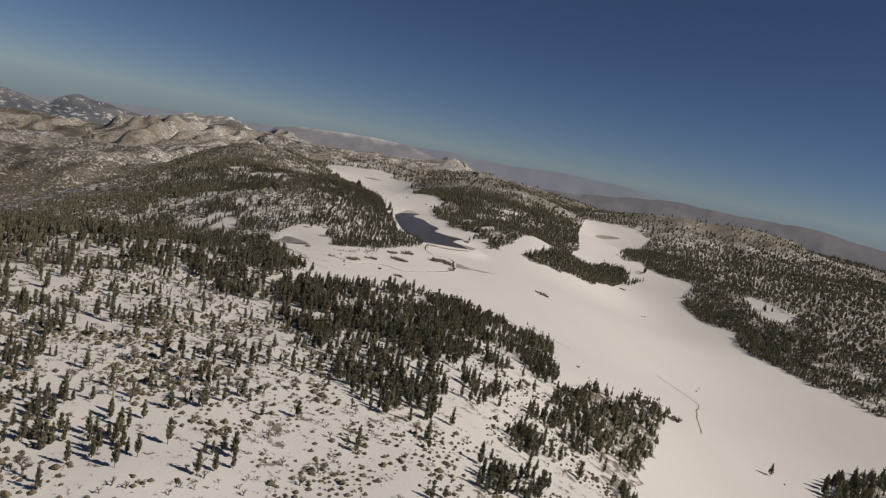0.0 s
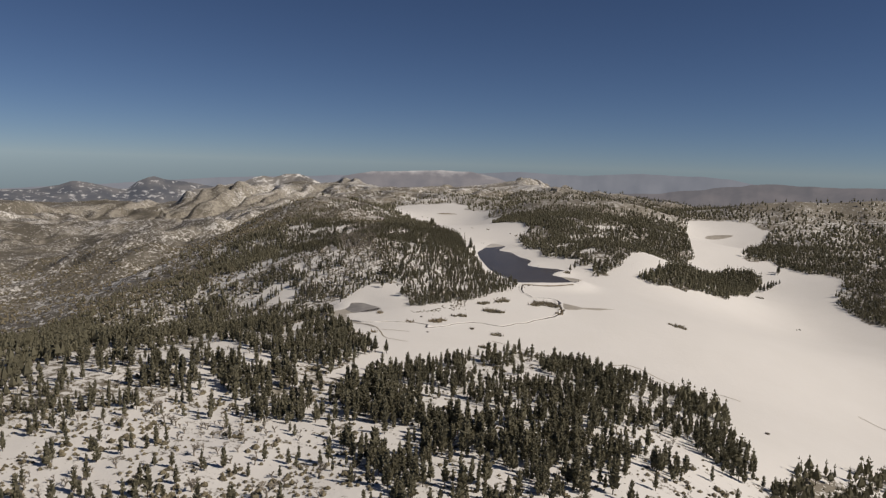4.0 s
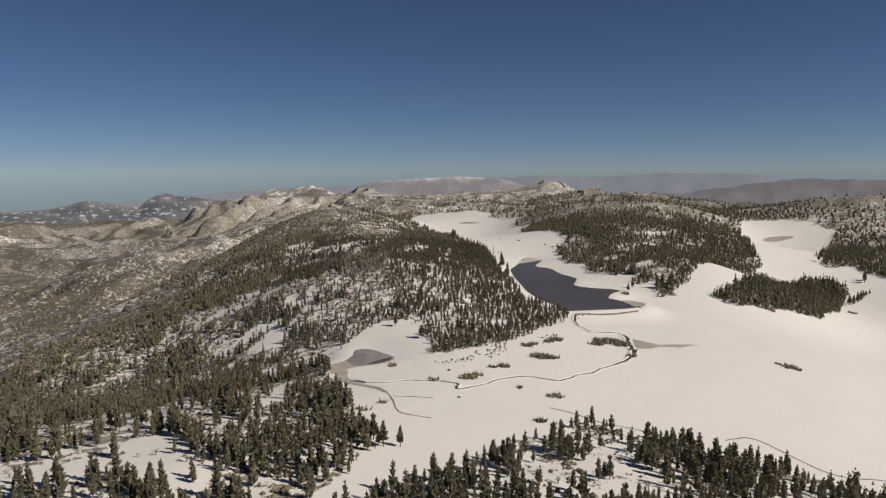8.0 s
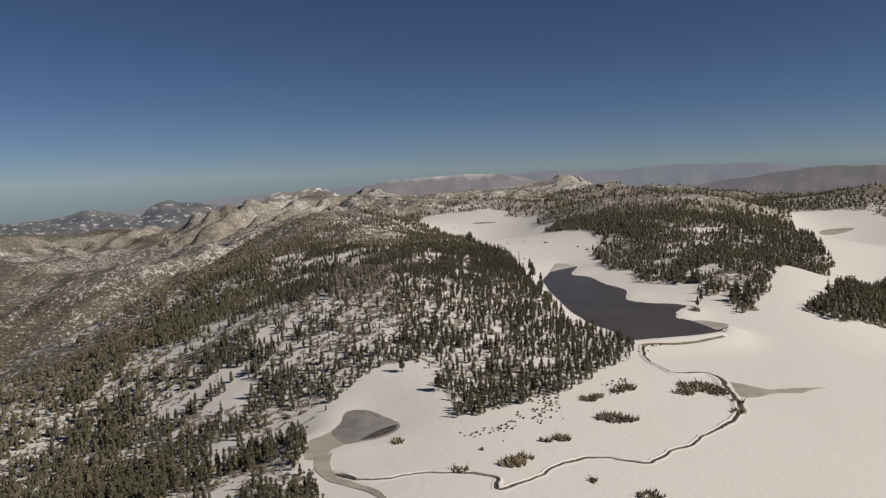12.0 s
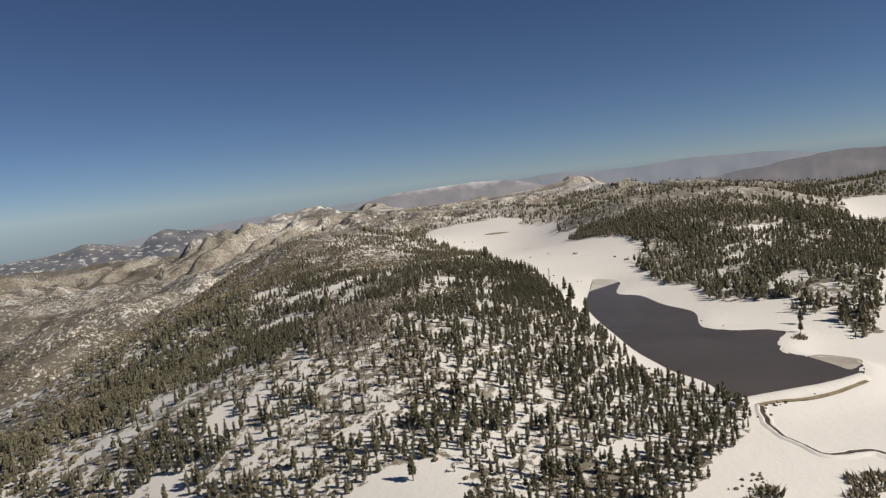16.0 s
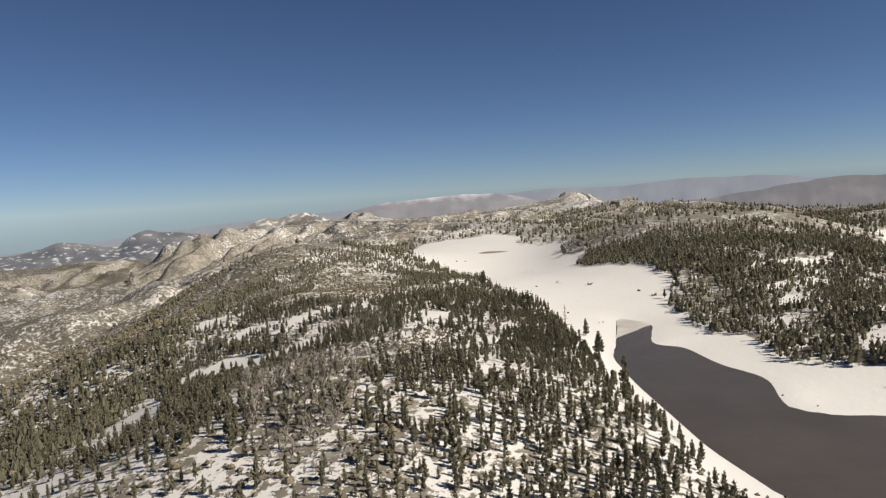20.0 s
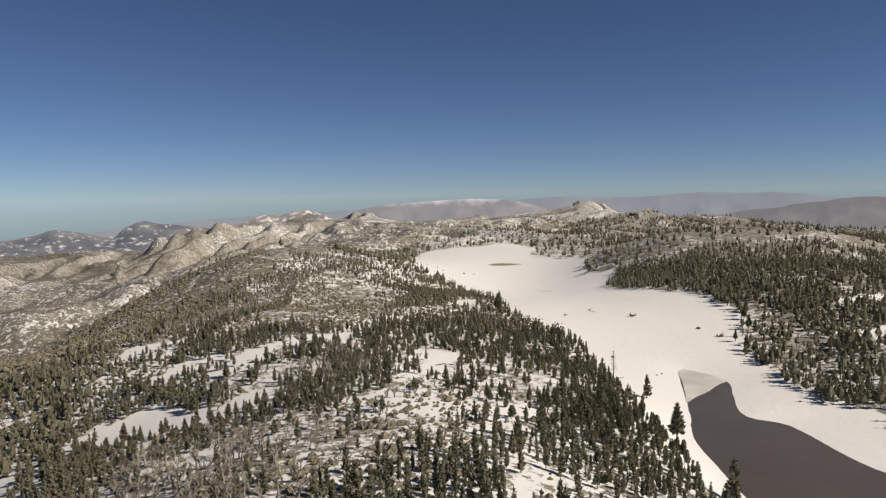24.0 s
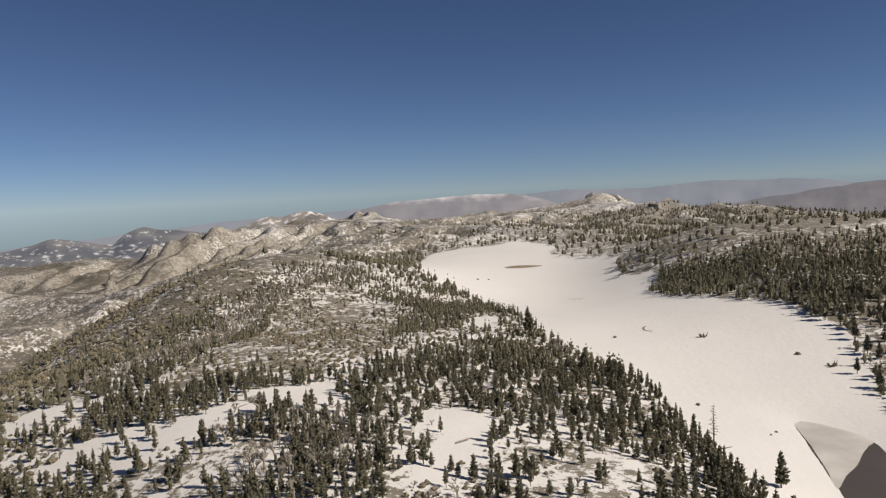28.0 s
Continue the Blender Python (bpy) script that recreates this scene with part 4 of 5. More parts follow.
for n, i in enumerate(order):
    k = n % 7
    z = float(height(x[i], y[i])) - 0.2
    s = float(tall[i])
    m = Matrix.Translation((float(x[i]), float(y[i]), z)) @ Matrix.Rotation(float(turn[i]), 4, "Z") @ Matrix.Diagonal((s, s, s, 1))
    if k not in used:
        used.add(k)
        near_pines[k].matrix_basis = m
    else:
        o = near_pines[k]
        c = copy_thing(o, m)
        c.matrix_basis = m

x, y, tall, turn = x[~single], y[~single], tall[~single], turn[~single]
close = (np.abs(x - 5) < 150) & (y < 1060) & ((y < 560) | (np.abs(x + 5) < 115))
mid = (np.abs(x + 30) < 95) & (y > 880) & (y < 1030)
close = close & ~mid
for name, kinds, sel, label in (("crest_pine_wood", MID_KINDS, mid, "dark olive pines round snowy clearings on the crest"), ("pine_wood", WOOD_KINDS, close, "dense dark green pine wood on snowy slopes"),
                                ("far_pine_wood", FAR_KINDS, ~close & ~mid, "dark pine wood on the hills round the meadow")):
    p = np.stack([x[sel], y[sel], height(x[sel], y[sel]) - 0.2], 1)
    picks = rs.randint(0, len(kinds), len(p))
    slim = rs.uniform(0.8, 1.15, len(p))
    joined(name, [q[0] for q in kinds], p, turn[sel], tall[sel], picks, NEEDLES, label, "pine wood", slim)
    joined(name + "_trunks", [q[1] for q in kinds], p, turn[sel], tall[sel], picks, BARK, "brown trunks of the pine wood", "tree trunks", slim)

# thinner woods further off
x, y, rs = scatter(-420, 1250, 1330, 2300, 8.2, 9)
x2, y2, _ = scatter(620, 1100, 300, 1330, 5.6, 10)
x, y = np.concatenate([x, x2]), np.concatenate([y, y2])
dens, _ = growth(x, y)
keep = rs.random_sample(len(x)) < dens * np.where(x > 480, 0.9, 0.6)
x, y = x[keep], y[keep]
p = np.stack([x, y, height(x, y) - 0.2], 1)
THIN_KINDS = [pine_parts(350 + i, 1, 2, 1, 0.75, 3) for i in range(6)]
joined("distant_pine_wood", [q[0] for q in THIN_KINDS], p, rs.uniform(0, 6.28, len(x)), rs.uniform(0.6, 1.15, len(x)), rs.randint(0, 6, len(x)), NEEDLES,
       "scattered dark pines on distant snowy hills", "pine wood")


# ---- brush ----
def bush_shape(seed, lumps):
    """A low round bush: a leafy dome with sprigs fanning out of it."""
    rng = random.Random(seed)
    verts, faces = clump((0, 0, -0.35), (rng.uniform(-0.1, 0.1), rng.uniform(-0.1, 0.1), 1.15), 0.62, 0.62, -0.05, rng, 5)
    for i in range(lumps):
        a, tilt = i * 2.399 + rng.uniform(-0.4, 0.4), 0.35 + 1.0 * (i + 0.5) / lumps
        d = Vector((math.cos(a) * math.sin(tilt), math.sin(a) * math.sin(tilt), math.cos(tilt) * 0.9))
        c = d * rng.uniform(0.2, 0.35)
        v, f = small_tuft((c.x, c.y, c.z), d * rng.uniform(0.4, 0.6), rng.uniform(0.32, 0.45), rng)
        faces += [tuple(k + len(verts) for k in t) for t in f]
        verts += v
    return np.array(verts), np.array(faces)


BUSHES = [bush_shape(400 + i, 4) for i in range(8)]


RISE_BUSHES = [(-20, 206, 36, 20, 0), (-50, 262, 22, 14, 30), (-80, 300, 30, 16, 40), (-30, 340, 20, 14, 0), (15, 300, 14, 10, 20)]


def strew_scrub(name, x0, x1, y0, y1, step, seed, label, dense):
    x, y, rs = scatter(x0, x1, y0, y1, step, seed)
    _, br = growth(x, y)
    rise = (y < 455 + 0.35 * x) & ~inside(NEAR_WOOD, x, y)
    low_brush = inside(KNOLL, x, y) | (x < west_edge(y) + 12) | (clearing(x, y, THIN) > 0.35)
    want = np.where(low_brush, 0.8, 0.42 + 1.3 * clearing(x, y, RISE_BUSHES) if dense else np.clip((br - 0.05) * 1.8, 0, 0.55)) * np.clip(fbm(x, y, 18, 3, 70) * 4.6 - (1.75 if dense else 1.6), 0, 1)
    keep = (rs.random_sample(len(x)) < want) & ~inside(MEADOW, x, y) & (rise if dense else ~rise)
    x, y = x[keep], y[keep]
    p = np.stack([x, y, height(x, y)], 1)
    size = rs.uniform(0.5, 1.5, len(x)) * (1.0 + 0.6 * (rs.random_sample(len(x)) > 0.8))
    return joined(name, BUSHES, p, rs.uniform(0, 6.28, len(x)), size, rs.randint(0, 8, len(x)), SCRUB, label, "scrub")


strew_scrub("rise_scrub", -180, 150, 150, 470, 2.1, 12, "dark chaparral bushes dotting a snowy rise", True)
x, y, rs = scatter(-620, -150, 480, 1420, 5.8, 14)
keep = (x < west_edge(y) + 30) & (rs.random_sample(len(x)) < np.clip(fbm(x, y, 34, 3, 73) * 3.4 - 1.0, 0.1, 0.95))
x, y = x[keep], y[keep]
joined("slope_chaparral", BUSHES, np.stack([x, y, height(x, y)], 1), rs.uniform(0, 6.28, len(x)), rs.uniform(1.3, 3.0, len(x)), rs.randint(0, 8, len(x)), SCRUB, "dark brown chaparral speckled with snow on the west slope", "scrub")
strew_scrub("scrub", -270, 130, 330, 1290, 2.7, 13, "low brown and dark green brush under the pines", False)


# ---- the creek, the dam and the ice ----
def strip(name, line, offsets, lifts, material, label, category, widths=None, parent=None):
    """A band along a line on the ground: cross offsets to its left and lifts above the ground."""
    d = np.gradient(line, axis=0)
    d /= np.maximum(np.linalg.norm(d, axis=1, keepdims=True), 1e-6)
    left = np.stack([-d[:, 1], d[:, 0]], 1)
    w = np.ones(len(line)) if widths is None else widths
    rows = []
    for o, h in zip(offsets, lifts):
        p = line + left * (o * w)[:, None]
        rows.append(np.column_stack([p, height(p[:, 0], p[:, 1]) + h]))
    verts = np.concatenate(rows)
    n = len(line)
    k = (np.arange(len(rows) - 1)[:, None] * n + np.arange(n - 1)[None, :]).ravel()
    quads = np.stack([k, k + 1, k + 1 + n, k + n], 1)
    ob = new(name, mesh_from(name, verts, quads[:, ::-1].ravel(), np.full(len(quads), 4), material, True))
    if parent:
        ob.parent = parent
        return tagged(ob, label)
    return tagged(ob, label, category, kind="structure")


def ground_patch(name, outline, lift, material, label, category):
    """A thin uneven layer that follows the ground inside an outline."""
    line = smooth_outline(outline, True, 4)
    c = line.mean(0)
    rings = [c + (line - c) * f for f in (1.0, 0.75, 0.5, 0.25)]
    verts = []
    for r, q in enumerate(rings):
        verts.append(np.column_stack([q, height(q[:, 0], q[:, 1]) + (lift if r else -0.05)]))
    verts.append(np.array([[c[0], c[1], float(height(c[0], c[1])) + lift]]))
    n, faces = len(line), []
    for r in range(3):
        for i in range(n):
            j = (i + 1) % n
            faces += [(r * n + i, r * n + j, (r + 1) * n + j), (r * n + i, (r + 1) * n + j, (r + 1) * n + i)]
    faces += [(3 * n + i, 3 * n + (i + 1) % n, 4 * n) for i in range(n)]
    ob = new(name, tri_mesh(name, np.concatenate(verts), faces, material))
    return tagged(ob, label, category, kind="structure")


fine_creek = smooth_outline(CREEK_LINE[::2], False, 6)
fine_creek = fine_creek + (np.stack([fbm(fine_creek[:, 0], fine_creek[:, 1], 7, 3, 86), fbm(fine_creek[:, 0], fine_creek[:, 1], 7, 3, 87)], 1) - 0.5) * 3.0
swell = 0.25 + 0.6 * fbm(fine_creek[:, 0], fine_creek[:, 1], 12, 2, 80)
swell[:20] += np.linspace(0.4, 0, 20)
swell[int(len(swell) * 0.68):] *= 1.7
creek = strip("creek", fine_creek, (1.0, 0.0, -1.0), (0.16, 0.10, 0.16), CREEK, "dark narrow creek winding across the snow meadow", "creek", swell)
strip("creek_bank", fine_creek, (1.0, 1.2, 1.9, 3.6), (0.12, 0.55, 0.5, -0.06), SNOW, "undercut snow bank along the creek", "snow bank", swell)
strip("creek_bank", fine_creek, (-3.0, -1.8, -1.15, -1.0), (-0.06, 0.18, 0.2, 0.1), SNOW, "undercut snow bank along the creek", "snow bank", swell)

DAM_LINE = smooth_outline([(99, 731), (110, 735), (125, 739), (140, 744), (156, 752)], False, 6)
strip("dam_crest", DAM_LINE, (2.6, 1.4, 0.2, -2.2, -5.0), (-0.1, 0.8, 0.9, 0.6, -0.1), SNOW, "snow-covered crest of the low lake dam", "dam")
strip("dam_foot_ditch", smooth_outline([(105, 727), (112, 729), (125, 732), (140, 738), (154, 746)], False, 5), (0.8, 0, -0.8), (0.35, 0.3, 0.35), SEDGE, "dark wet ditch below the dam", "ditch")

sheet("lake_ice", smooth_outline([(114, 1019), (128, 1002), (123.5, 995), (119, 990), (112, 981), (105, 974), (98.5, 966), (98, 969), (101, 975), (107, 996)], True, 3), lambda x, y: lake_level(x, y) + 0.05, SLUSH,
      "grey thinning ice at the lake's head", "lake ice")
sheet("lake_ice", smooth_outline([(151, 781), (157, 783), (166, 775), (166, 769), (156, 760), (154, 767), (152, 775)], True, 3), lambda x, y: lake_level(x, y) + 0.05, ICE,
      "tan slushy ice in a corner of the lake", "lake ice")
sheet("pond_ice", smooth_outline([(-33.5, 659), (-26, 661), (-18, 652.5), (-10.5, 642), (-15.5, 631), (-23, 627), (-29, 625), (-33, 630), (-36, 637), (-34, 648)], True, 4), lambda x, y: pond_level(x, y) + 0.05, GREY_ICE,
      "grey half-melted ice on the pond", "pond ice")
sheet("pond_water", smooth_outline([(-24, 629.5), (-19, 637), (-12.5, 642.5), (-13, 637), (-17, 632), (-24, 628)], True, 4), lambda x, y: pond_level(x, y) + 0.1, CREEK, "dark open water at the pond's edge", "pond water")
slush_line = smooth_outline([(-36, 616), (-35, 606), (-31, 597), (-24, 590), (-17, 584), (-12, 576)], False, 6)
strip("slush_channel", slush_line, (1.0, 0.0, -1.0), (0.17, 0.2, 0.17), ICE, "tan slushy outflow channel of the pond", "channel", np.linspace(3.0, 0.7, len(slush_line)))
ground_patch("meltwater_pool", [(128, 686), (130, 680), (127, 673), (129, 667), (137, 668), (144, 672), (152, 674), (160, 675), (167, 680), (176, 684), (164, 681), (154, 678), (145, 677), (138, 678), (134, 682)], 0.18, ICE, "shallow brown meltwater pool on the meadow", "pool")
ground_patch("bare_meadow_patch", [(62, 1490), (78, 1484), (101, 1488), (90, 1496), (74, 1500)], 0.25, SEDGE, "bare brown grass patch in the snow", "grass patch")
ground_patch("bare_meadow_patch", [(508, 1310), (530, 1312), (566, 1330), (545, 1336), (518, 1326)], 0.3, ICE, "bare tan grass patch in the snow", "grass patch")


def rill(points, width, material=SEDGE):
    line = smooth_outline(points, False, 6)
    wob = 0.6 + 0.8 * fbm(line[:, 0], line[:, 1], 6, 2, 83)
    line = line + (np.stack([fbm(line[:, 0], line[:, 1], 9, 2, 84), fbm(line[:, 0], line[:, 1], 9, 2, 85)], 1) - 0.5) * 2.5
    return strip("snow_rill", line, (width, 0.0, -width), (0.10, 0.14, 0.10), material, "thin meltwater crack in the meadow snow", "rill", wob)


rill([(62, 568), (70, 565), (77, 560), (85, 556), (100, 551)], 0.35)
rill([(134, 552), (140, 556), (149, 559), (156, 549), (162, 537), (171, 528), (190, 533), (205, 527)], 0.4)
rill([(296, 556), (301, 548), (309, 538), (316, 517), (300, 490), (286, 462), (272, 431)], 0.4)
rill([(-18, 588), (-13, 580), (-7, 560), (-4, 547), (8, 542)], 0.35)
rill([(-9, 571), (0, 570), (10, 571)], 0.3)
rill([(94, 1325), (99, 1320), (105, 1312)], 0.45)
rill([(100, 1141), (97, 1133), (100, 1128)], 0.4)


# ---- single trees, bushes, logs and stones ----
def set_down(ob, x, y, size=1.0, turn=0.0, sink=0.15):
    ob.matrix_basis = Matrix.Translation((x, y, float(height(x, y)) - sink)) @ Matrix.Rotation(turn, 4, "Z") @ Matrix.Diagonal((size, size, size, 1))
    return ob


LONE_PINES = [(81, 960, 0.92), (60, 1046, 1.0), (63, 1043, 0.9), (54, 1062, 0.95), (152, 1036, 0.7), (153, 1051, 0.65), (167, 1068, 0.8), (168, 1062, 0.7), (303, 395, 0.9),
              (196, 836, 1.1), (176, 838, 0.8), (40, 1120, 1.2), (44, 1155, 1.0), (77, 915, 1.25), (77, 872, 1.2), (176, 1103, 0.8), (178, 1096, 0.7),
              (-9, 506, 0.95), (-13, 512, 0.85), (-3, 507, 0.8), (432, 962, 1.1), (439, 966, 1.0), (446, 971, 1.2), (453, 977, 1.1), (459, 983, 0.9), (466, 990, 0.6),
              (487, 1027, 1.2), (491, 1033, 1.1), (473, 995, 0.6), (206, 838, 1.0), (210, 843, 1.1), (203, 845, 0.9), (4, 668, 0.8), (-12, 690, 0.8), (586, 860, 1.0), (590, 868, 0.9),
              (595, 858, 0.8), (335, 385, 1.0), (341, 392, 1.15), (349, 396, 1.1), (356, 402, 1.2), (363, 407, 1.05), (370, 402, 1.0), (378, 412, 1.1), (385, 405, 1.0), (350, 386, 0.95), (362, 392, 1.1),
              (168, 822, 0.7), (172, 1085, 0.8), (180, 1078, 0.7), (174, 1112, 0.8)]
rng = random.Random(21)
lone_first = {}
for i, (px, py, s) in enumerate(LONE_PINES):
    k = i % 7
    if k not in lone_first:
        (cv, cf), (tv, tf) = NEAR_KINDS[k]
        o = thing("pine_tree", "lone dark pine standing in open snow", "tree", "lone pines on the meadow")
        part("crown", tri_mesh("crown", cv, cf, NEEDLES), o)
        part("trunk", tri_mesh("trunk", tv, tf, BARK), o, "straight brown pine trunk")
        lone_first[k] = o
    else:
        o = copy_thing(lone_first[k], Matrix())
    set_down(o, px, py, s, rng.uniform(0, 6.28))


def bare_tree(seed, h, forks, spread=0.75, sides=3, twigs=3, stout=1.0):
    """A leafless tree: a short trunk that forks into thinning limbs and twigs."""
    rng = random.Random(seed)
    verts, faces = [], []

    def limb(p, d, length, r, level):
        q = p + d * length * 0.55 + Vector((rng.uniform(-1, 1), rng.uniform(-1, 1), 0)) * length * 0.08
        e = q + (d + Vector((rng.uniform(-0.3, 0.3), rng.uniform(-0.3, 0.3), 0.12))).normalized() * length * 0.5
        v, f = stem([tuple(p), tuple(e)], [r, r * 0.35], 3) if level == forks else stem([tuple(p), tuple(q), tuple(e)], [r, r * 0.75, r * 0.45], sides if level else 5)
        faces.extend(tuple(int(k) + len(verts) for k in t) for t in f)
        verts.extend(map(tuple, v))
        if level >= forks:
            return
        for j in range(twigs):
            a = rng.uniform(0, 6.28)
            nd = (d * 0.75 + Vector((math.cos(a), math.sin(a), rng.uniform(-0.05, 0.5))) * spread).normalized()
            limb(q.lerp(e, rng.uniform(0.1, 1.0)), nd, length * rng.uniform(0.55, 0.75), r * 0.58, level + 1)

    limb(Vector((0, 0, -0.4)), Vector((rng.uniform(-0.15, 0.15), rng.uniform(-0.15, 0.15), 1)).normalized(), h * 0.36, h * 0.03 * stout, 0)
    return np.array(verts), np.array(faces)


OAK_SPOTS = [(-30, 301, 7.0), (-32, 326, 6.5), (-54, 329, 6.0), (-7, 292, 6.0), (-66, 280, 6.0), (-61, 309, 5.5), (-79, 315, 6.0), (-61, 355, 5.5), (-36, 290, 6.0), (-36, 243, 6.5), (-29, 246, 6.0), (-20, 252, 6.0), (-11, 258, 5.5),
             (-39, 257, 6.0), (-47, 263, 5.5), (-25, 264, 5.5), (-52, 236, 5.5), (-74, 246, 5.5), (-93, 379, 5.5), (-87, 394, 6.0), (-78, 386, 5.5),
             (-60, 271, 6.5), (-47, 270, 6.0), (-19, 342, 5.5), (-86, 248, 6.0), (-58, 239, 5.5), (-31, 240, 6.5), (-21, 258, 5.5), (-1, 266, 5.0), (-43, 250, 6.0), (11, 211, 5.0),
             (-64, 184, 6.0), (-53, 988, 8.0), (-58, 973, 6.0), (49, 1092, 7.0), (-5, 926, 6.0), (-16, 896, 5.5), (-30, 883, 5.5), (-28, 951, 5.0), (-34, 919, 5.0), (-11, 914, 5.5), (48, 1086, 6.0), (52, 1083, 5.0)]
oak_first = []
for i, (px, py, h) in enumerate(OAK_SPOTS):
    if i < 5:
        bv, bf = bare_tree(500 + i, 7.4, 4, 0.95, 3, 4, 1.9)
        o = thing("bare_oak", "leafless grey oak with spreading twigs in snow", "tree", "bare oaks")
        part("crown", tri_mesh("crown", bv, bf, BARE_WOOD), o, "bare branching grey crown")
        tv, tf = stem([(0, 0, -0.5), (0.05, 0, 0.7), (0.1, 0.05, 1.6)], [0.24, 0.2, 0.13], 7)
        part("trunk", tri_mesh("trunk", tv, tf, BARE_WOOD), o)
        oak_first.append(o)
    else:
        o = copy_thing(oak_first[i % 5], Matrix())
    set_down(o, px, py, h / 6.0, rng.uniform(0, 6.28))

# thickets of leafless brush on the rise and in the thin places of the wood
TWIGGY = [bare_tree(520 + i, 4.2, 2, 0.9, 3, 5, 2.1) for i in range(5)]
x, y, rs = scatter(-170, 130, 170, 1080, 4.4, 15)
rise = (y < 455 + 0.35 * x) & ~inside(NEAR_WOOD, x, y) & ~inside(MEADOW, x, y)
thin_here = clearing(x, y, THIN) * (x < 120) * (1 - 0.7 * clearing(x, y, PATCHES))
want = np.where(rise, (0.2 + 0.75 * clearing(x, y, [(-26, 250, 34, 22, 10), (-75, 262, 16, 16, 0), (-95, 330, 26, 14, 40), (-60, 380, 20, 16, 0)])) * np.clip(fbm(x, y, 24, 3, 71) * 4 - 1.4, 0, 1), 0.05 + 0.7 * np.clip(thin_here, 0, 1))
keep = (rs.random_sample(len(x)) < want) & ~inside(MEADOW, x, y)
x, y = x[keep], y[keep]
p = np.stack([x, y, height(x, y)], 1)
joined("leafless_brush", TWIGGY, p, rs.uniform(0, 6.28, len(x)), rs.uniform(0.5, 1.25, len(x)), rs.randint(0, 5, len(x)), BARE_WOOD, "thickets of leafless grey brush in snow", "brush")

# the grove of grey leafless trees and the band of them along the west draw
GROVE_TREES = [bare_tree(540 + i, 8.0, 2, 0.6, 3, 5, 1.3) for i in range(5)]
x, y, rs = scatter(-145, -18, 765, 1350, 3.6, 16)
keep = (inside(GREY_GROVE, x, y) | inside(GREY_BAND, x, y) | (clearing(x, y, [(-32, 960, 16, 30, 0)]) > 0.4)) & (rs.random_sample(len(x)) < 0.6)
x, y = x[keep], y[keep]
p = np.stack([x, y, height(x, y)], 1)
joined("leafless_grove", GROVE_TREES, p, rs.uniform(0, 6.28, len(x)), rs.uniform(0.6, 1.15, len(x)), rs.randint(0, 5, len(x)), BARE_WOOD, "grove of grey leafless trees among the pines", "leafless trees")

# the dead pine at the lake's head
sv, sf = stem([(0, 0, -0.5), (0.1, 0, 5), (0.05, 0.1, 11.5)], [0.26, 0.18, 0.03], 7)
snag = thing("dead_pine", "bare grey dead pine with short broken branches", "tree")
part("trunk", tri_mesh("trunk", sv, sf, GREY_WOOD), snag)
for j in range(46):
    z, a = 2.6 + j * 0.19, j * 2.4
    ln = (1.9 if j % 3 else 1.1) * (1.2 - z / 13)
    bv, bf = stem([(0, 0, z), (ln * 0.6 * math.cos(a), ln * 0.6 * math.sin(a), z + 0.05), (ln * math.cos(a), ln * math.sin(a), z - 0.15)], [0.09, 0.07, 0.03], 4)
    part("branch", tri_mesh("branch", bv, bf, GREY_WOOD), snag)
set_down(snag, 76, 990)


def bush(px, py, size, lumps, material, label, seed):
    """A broad bush of many tufts on a few stems, with snow caught at its foot."""
    rng = random.Random(seed)
    o = thing("bush", label, "bush", "bushes on the meadow")
    verts, faces, sv_all, sf_all = [], [], [], []
    for i in range(int(lumps * 2.2)):
        a, r = rng.uniform(0, 6.28), 1.12 * size * rng.random() ** 0.6
        d = Vector((math.cos(a) * 0.6, math.sin(a) * 0.6, rng.uniform(0.6, 1.5))) * rng.uniform(0.7, 1.3)
        q = (r * math.cos(a) * 1.3, r * math.sin(a) * 0.8)
        z = float(height(px + q[0], py + q[1])) - float(height(px, py))
        d = d * 1.25
        v, f = small_tuft((*q, z - 0.1), d, 0.5, rng)
        if i % 2:
            v, f = clump((*q, z - 0.1), d, 0.5, 0.5, 0, rng, 5)
        faces += [tuple(k + len(verts) for k in t) for t in f]
        verts += v
        if i % 2 == 0:
            v, f = stem([(*q, z - 0.3), (q[0] + d.x * 0.7, q[1] + d.y * 0.7, z + d.z * 0.8), (q[0] + d.x * 1.6, q[1] + d.y * 1.6, z + d.z * 1.35)], [0.08, 0.06, 0.03], 3)
            sf_all += [tuple(int(k) + len(sv_all) for k in t) for t in f]
            sv_all += list(map(tuple, v))
    part("foliage", tri_mesh("foliage", verts, faces, material), o)
    tagged(part("stems", tri_mesh("stems", np.array(sv_all), np.array(sf_all), BARE_WOOD), o), kind="stuff")
    return set_down(o, px, py, 1.0, 0.0, 0.0)


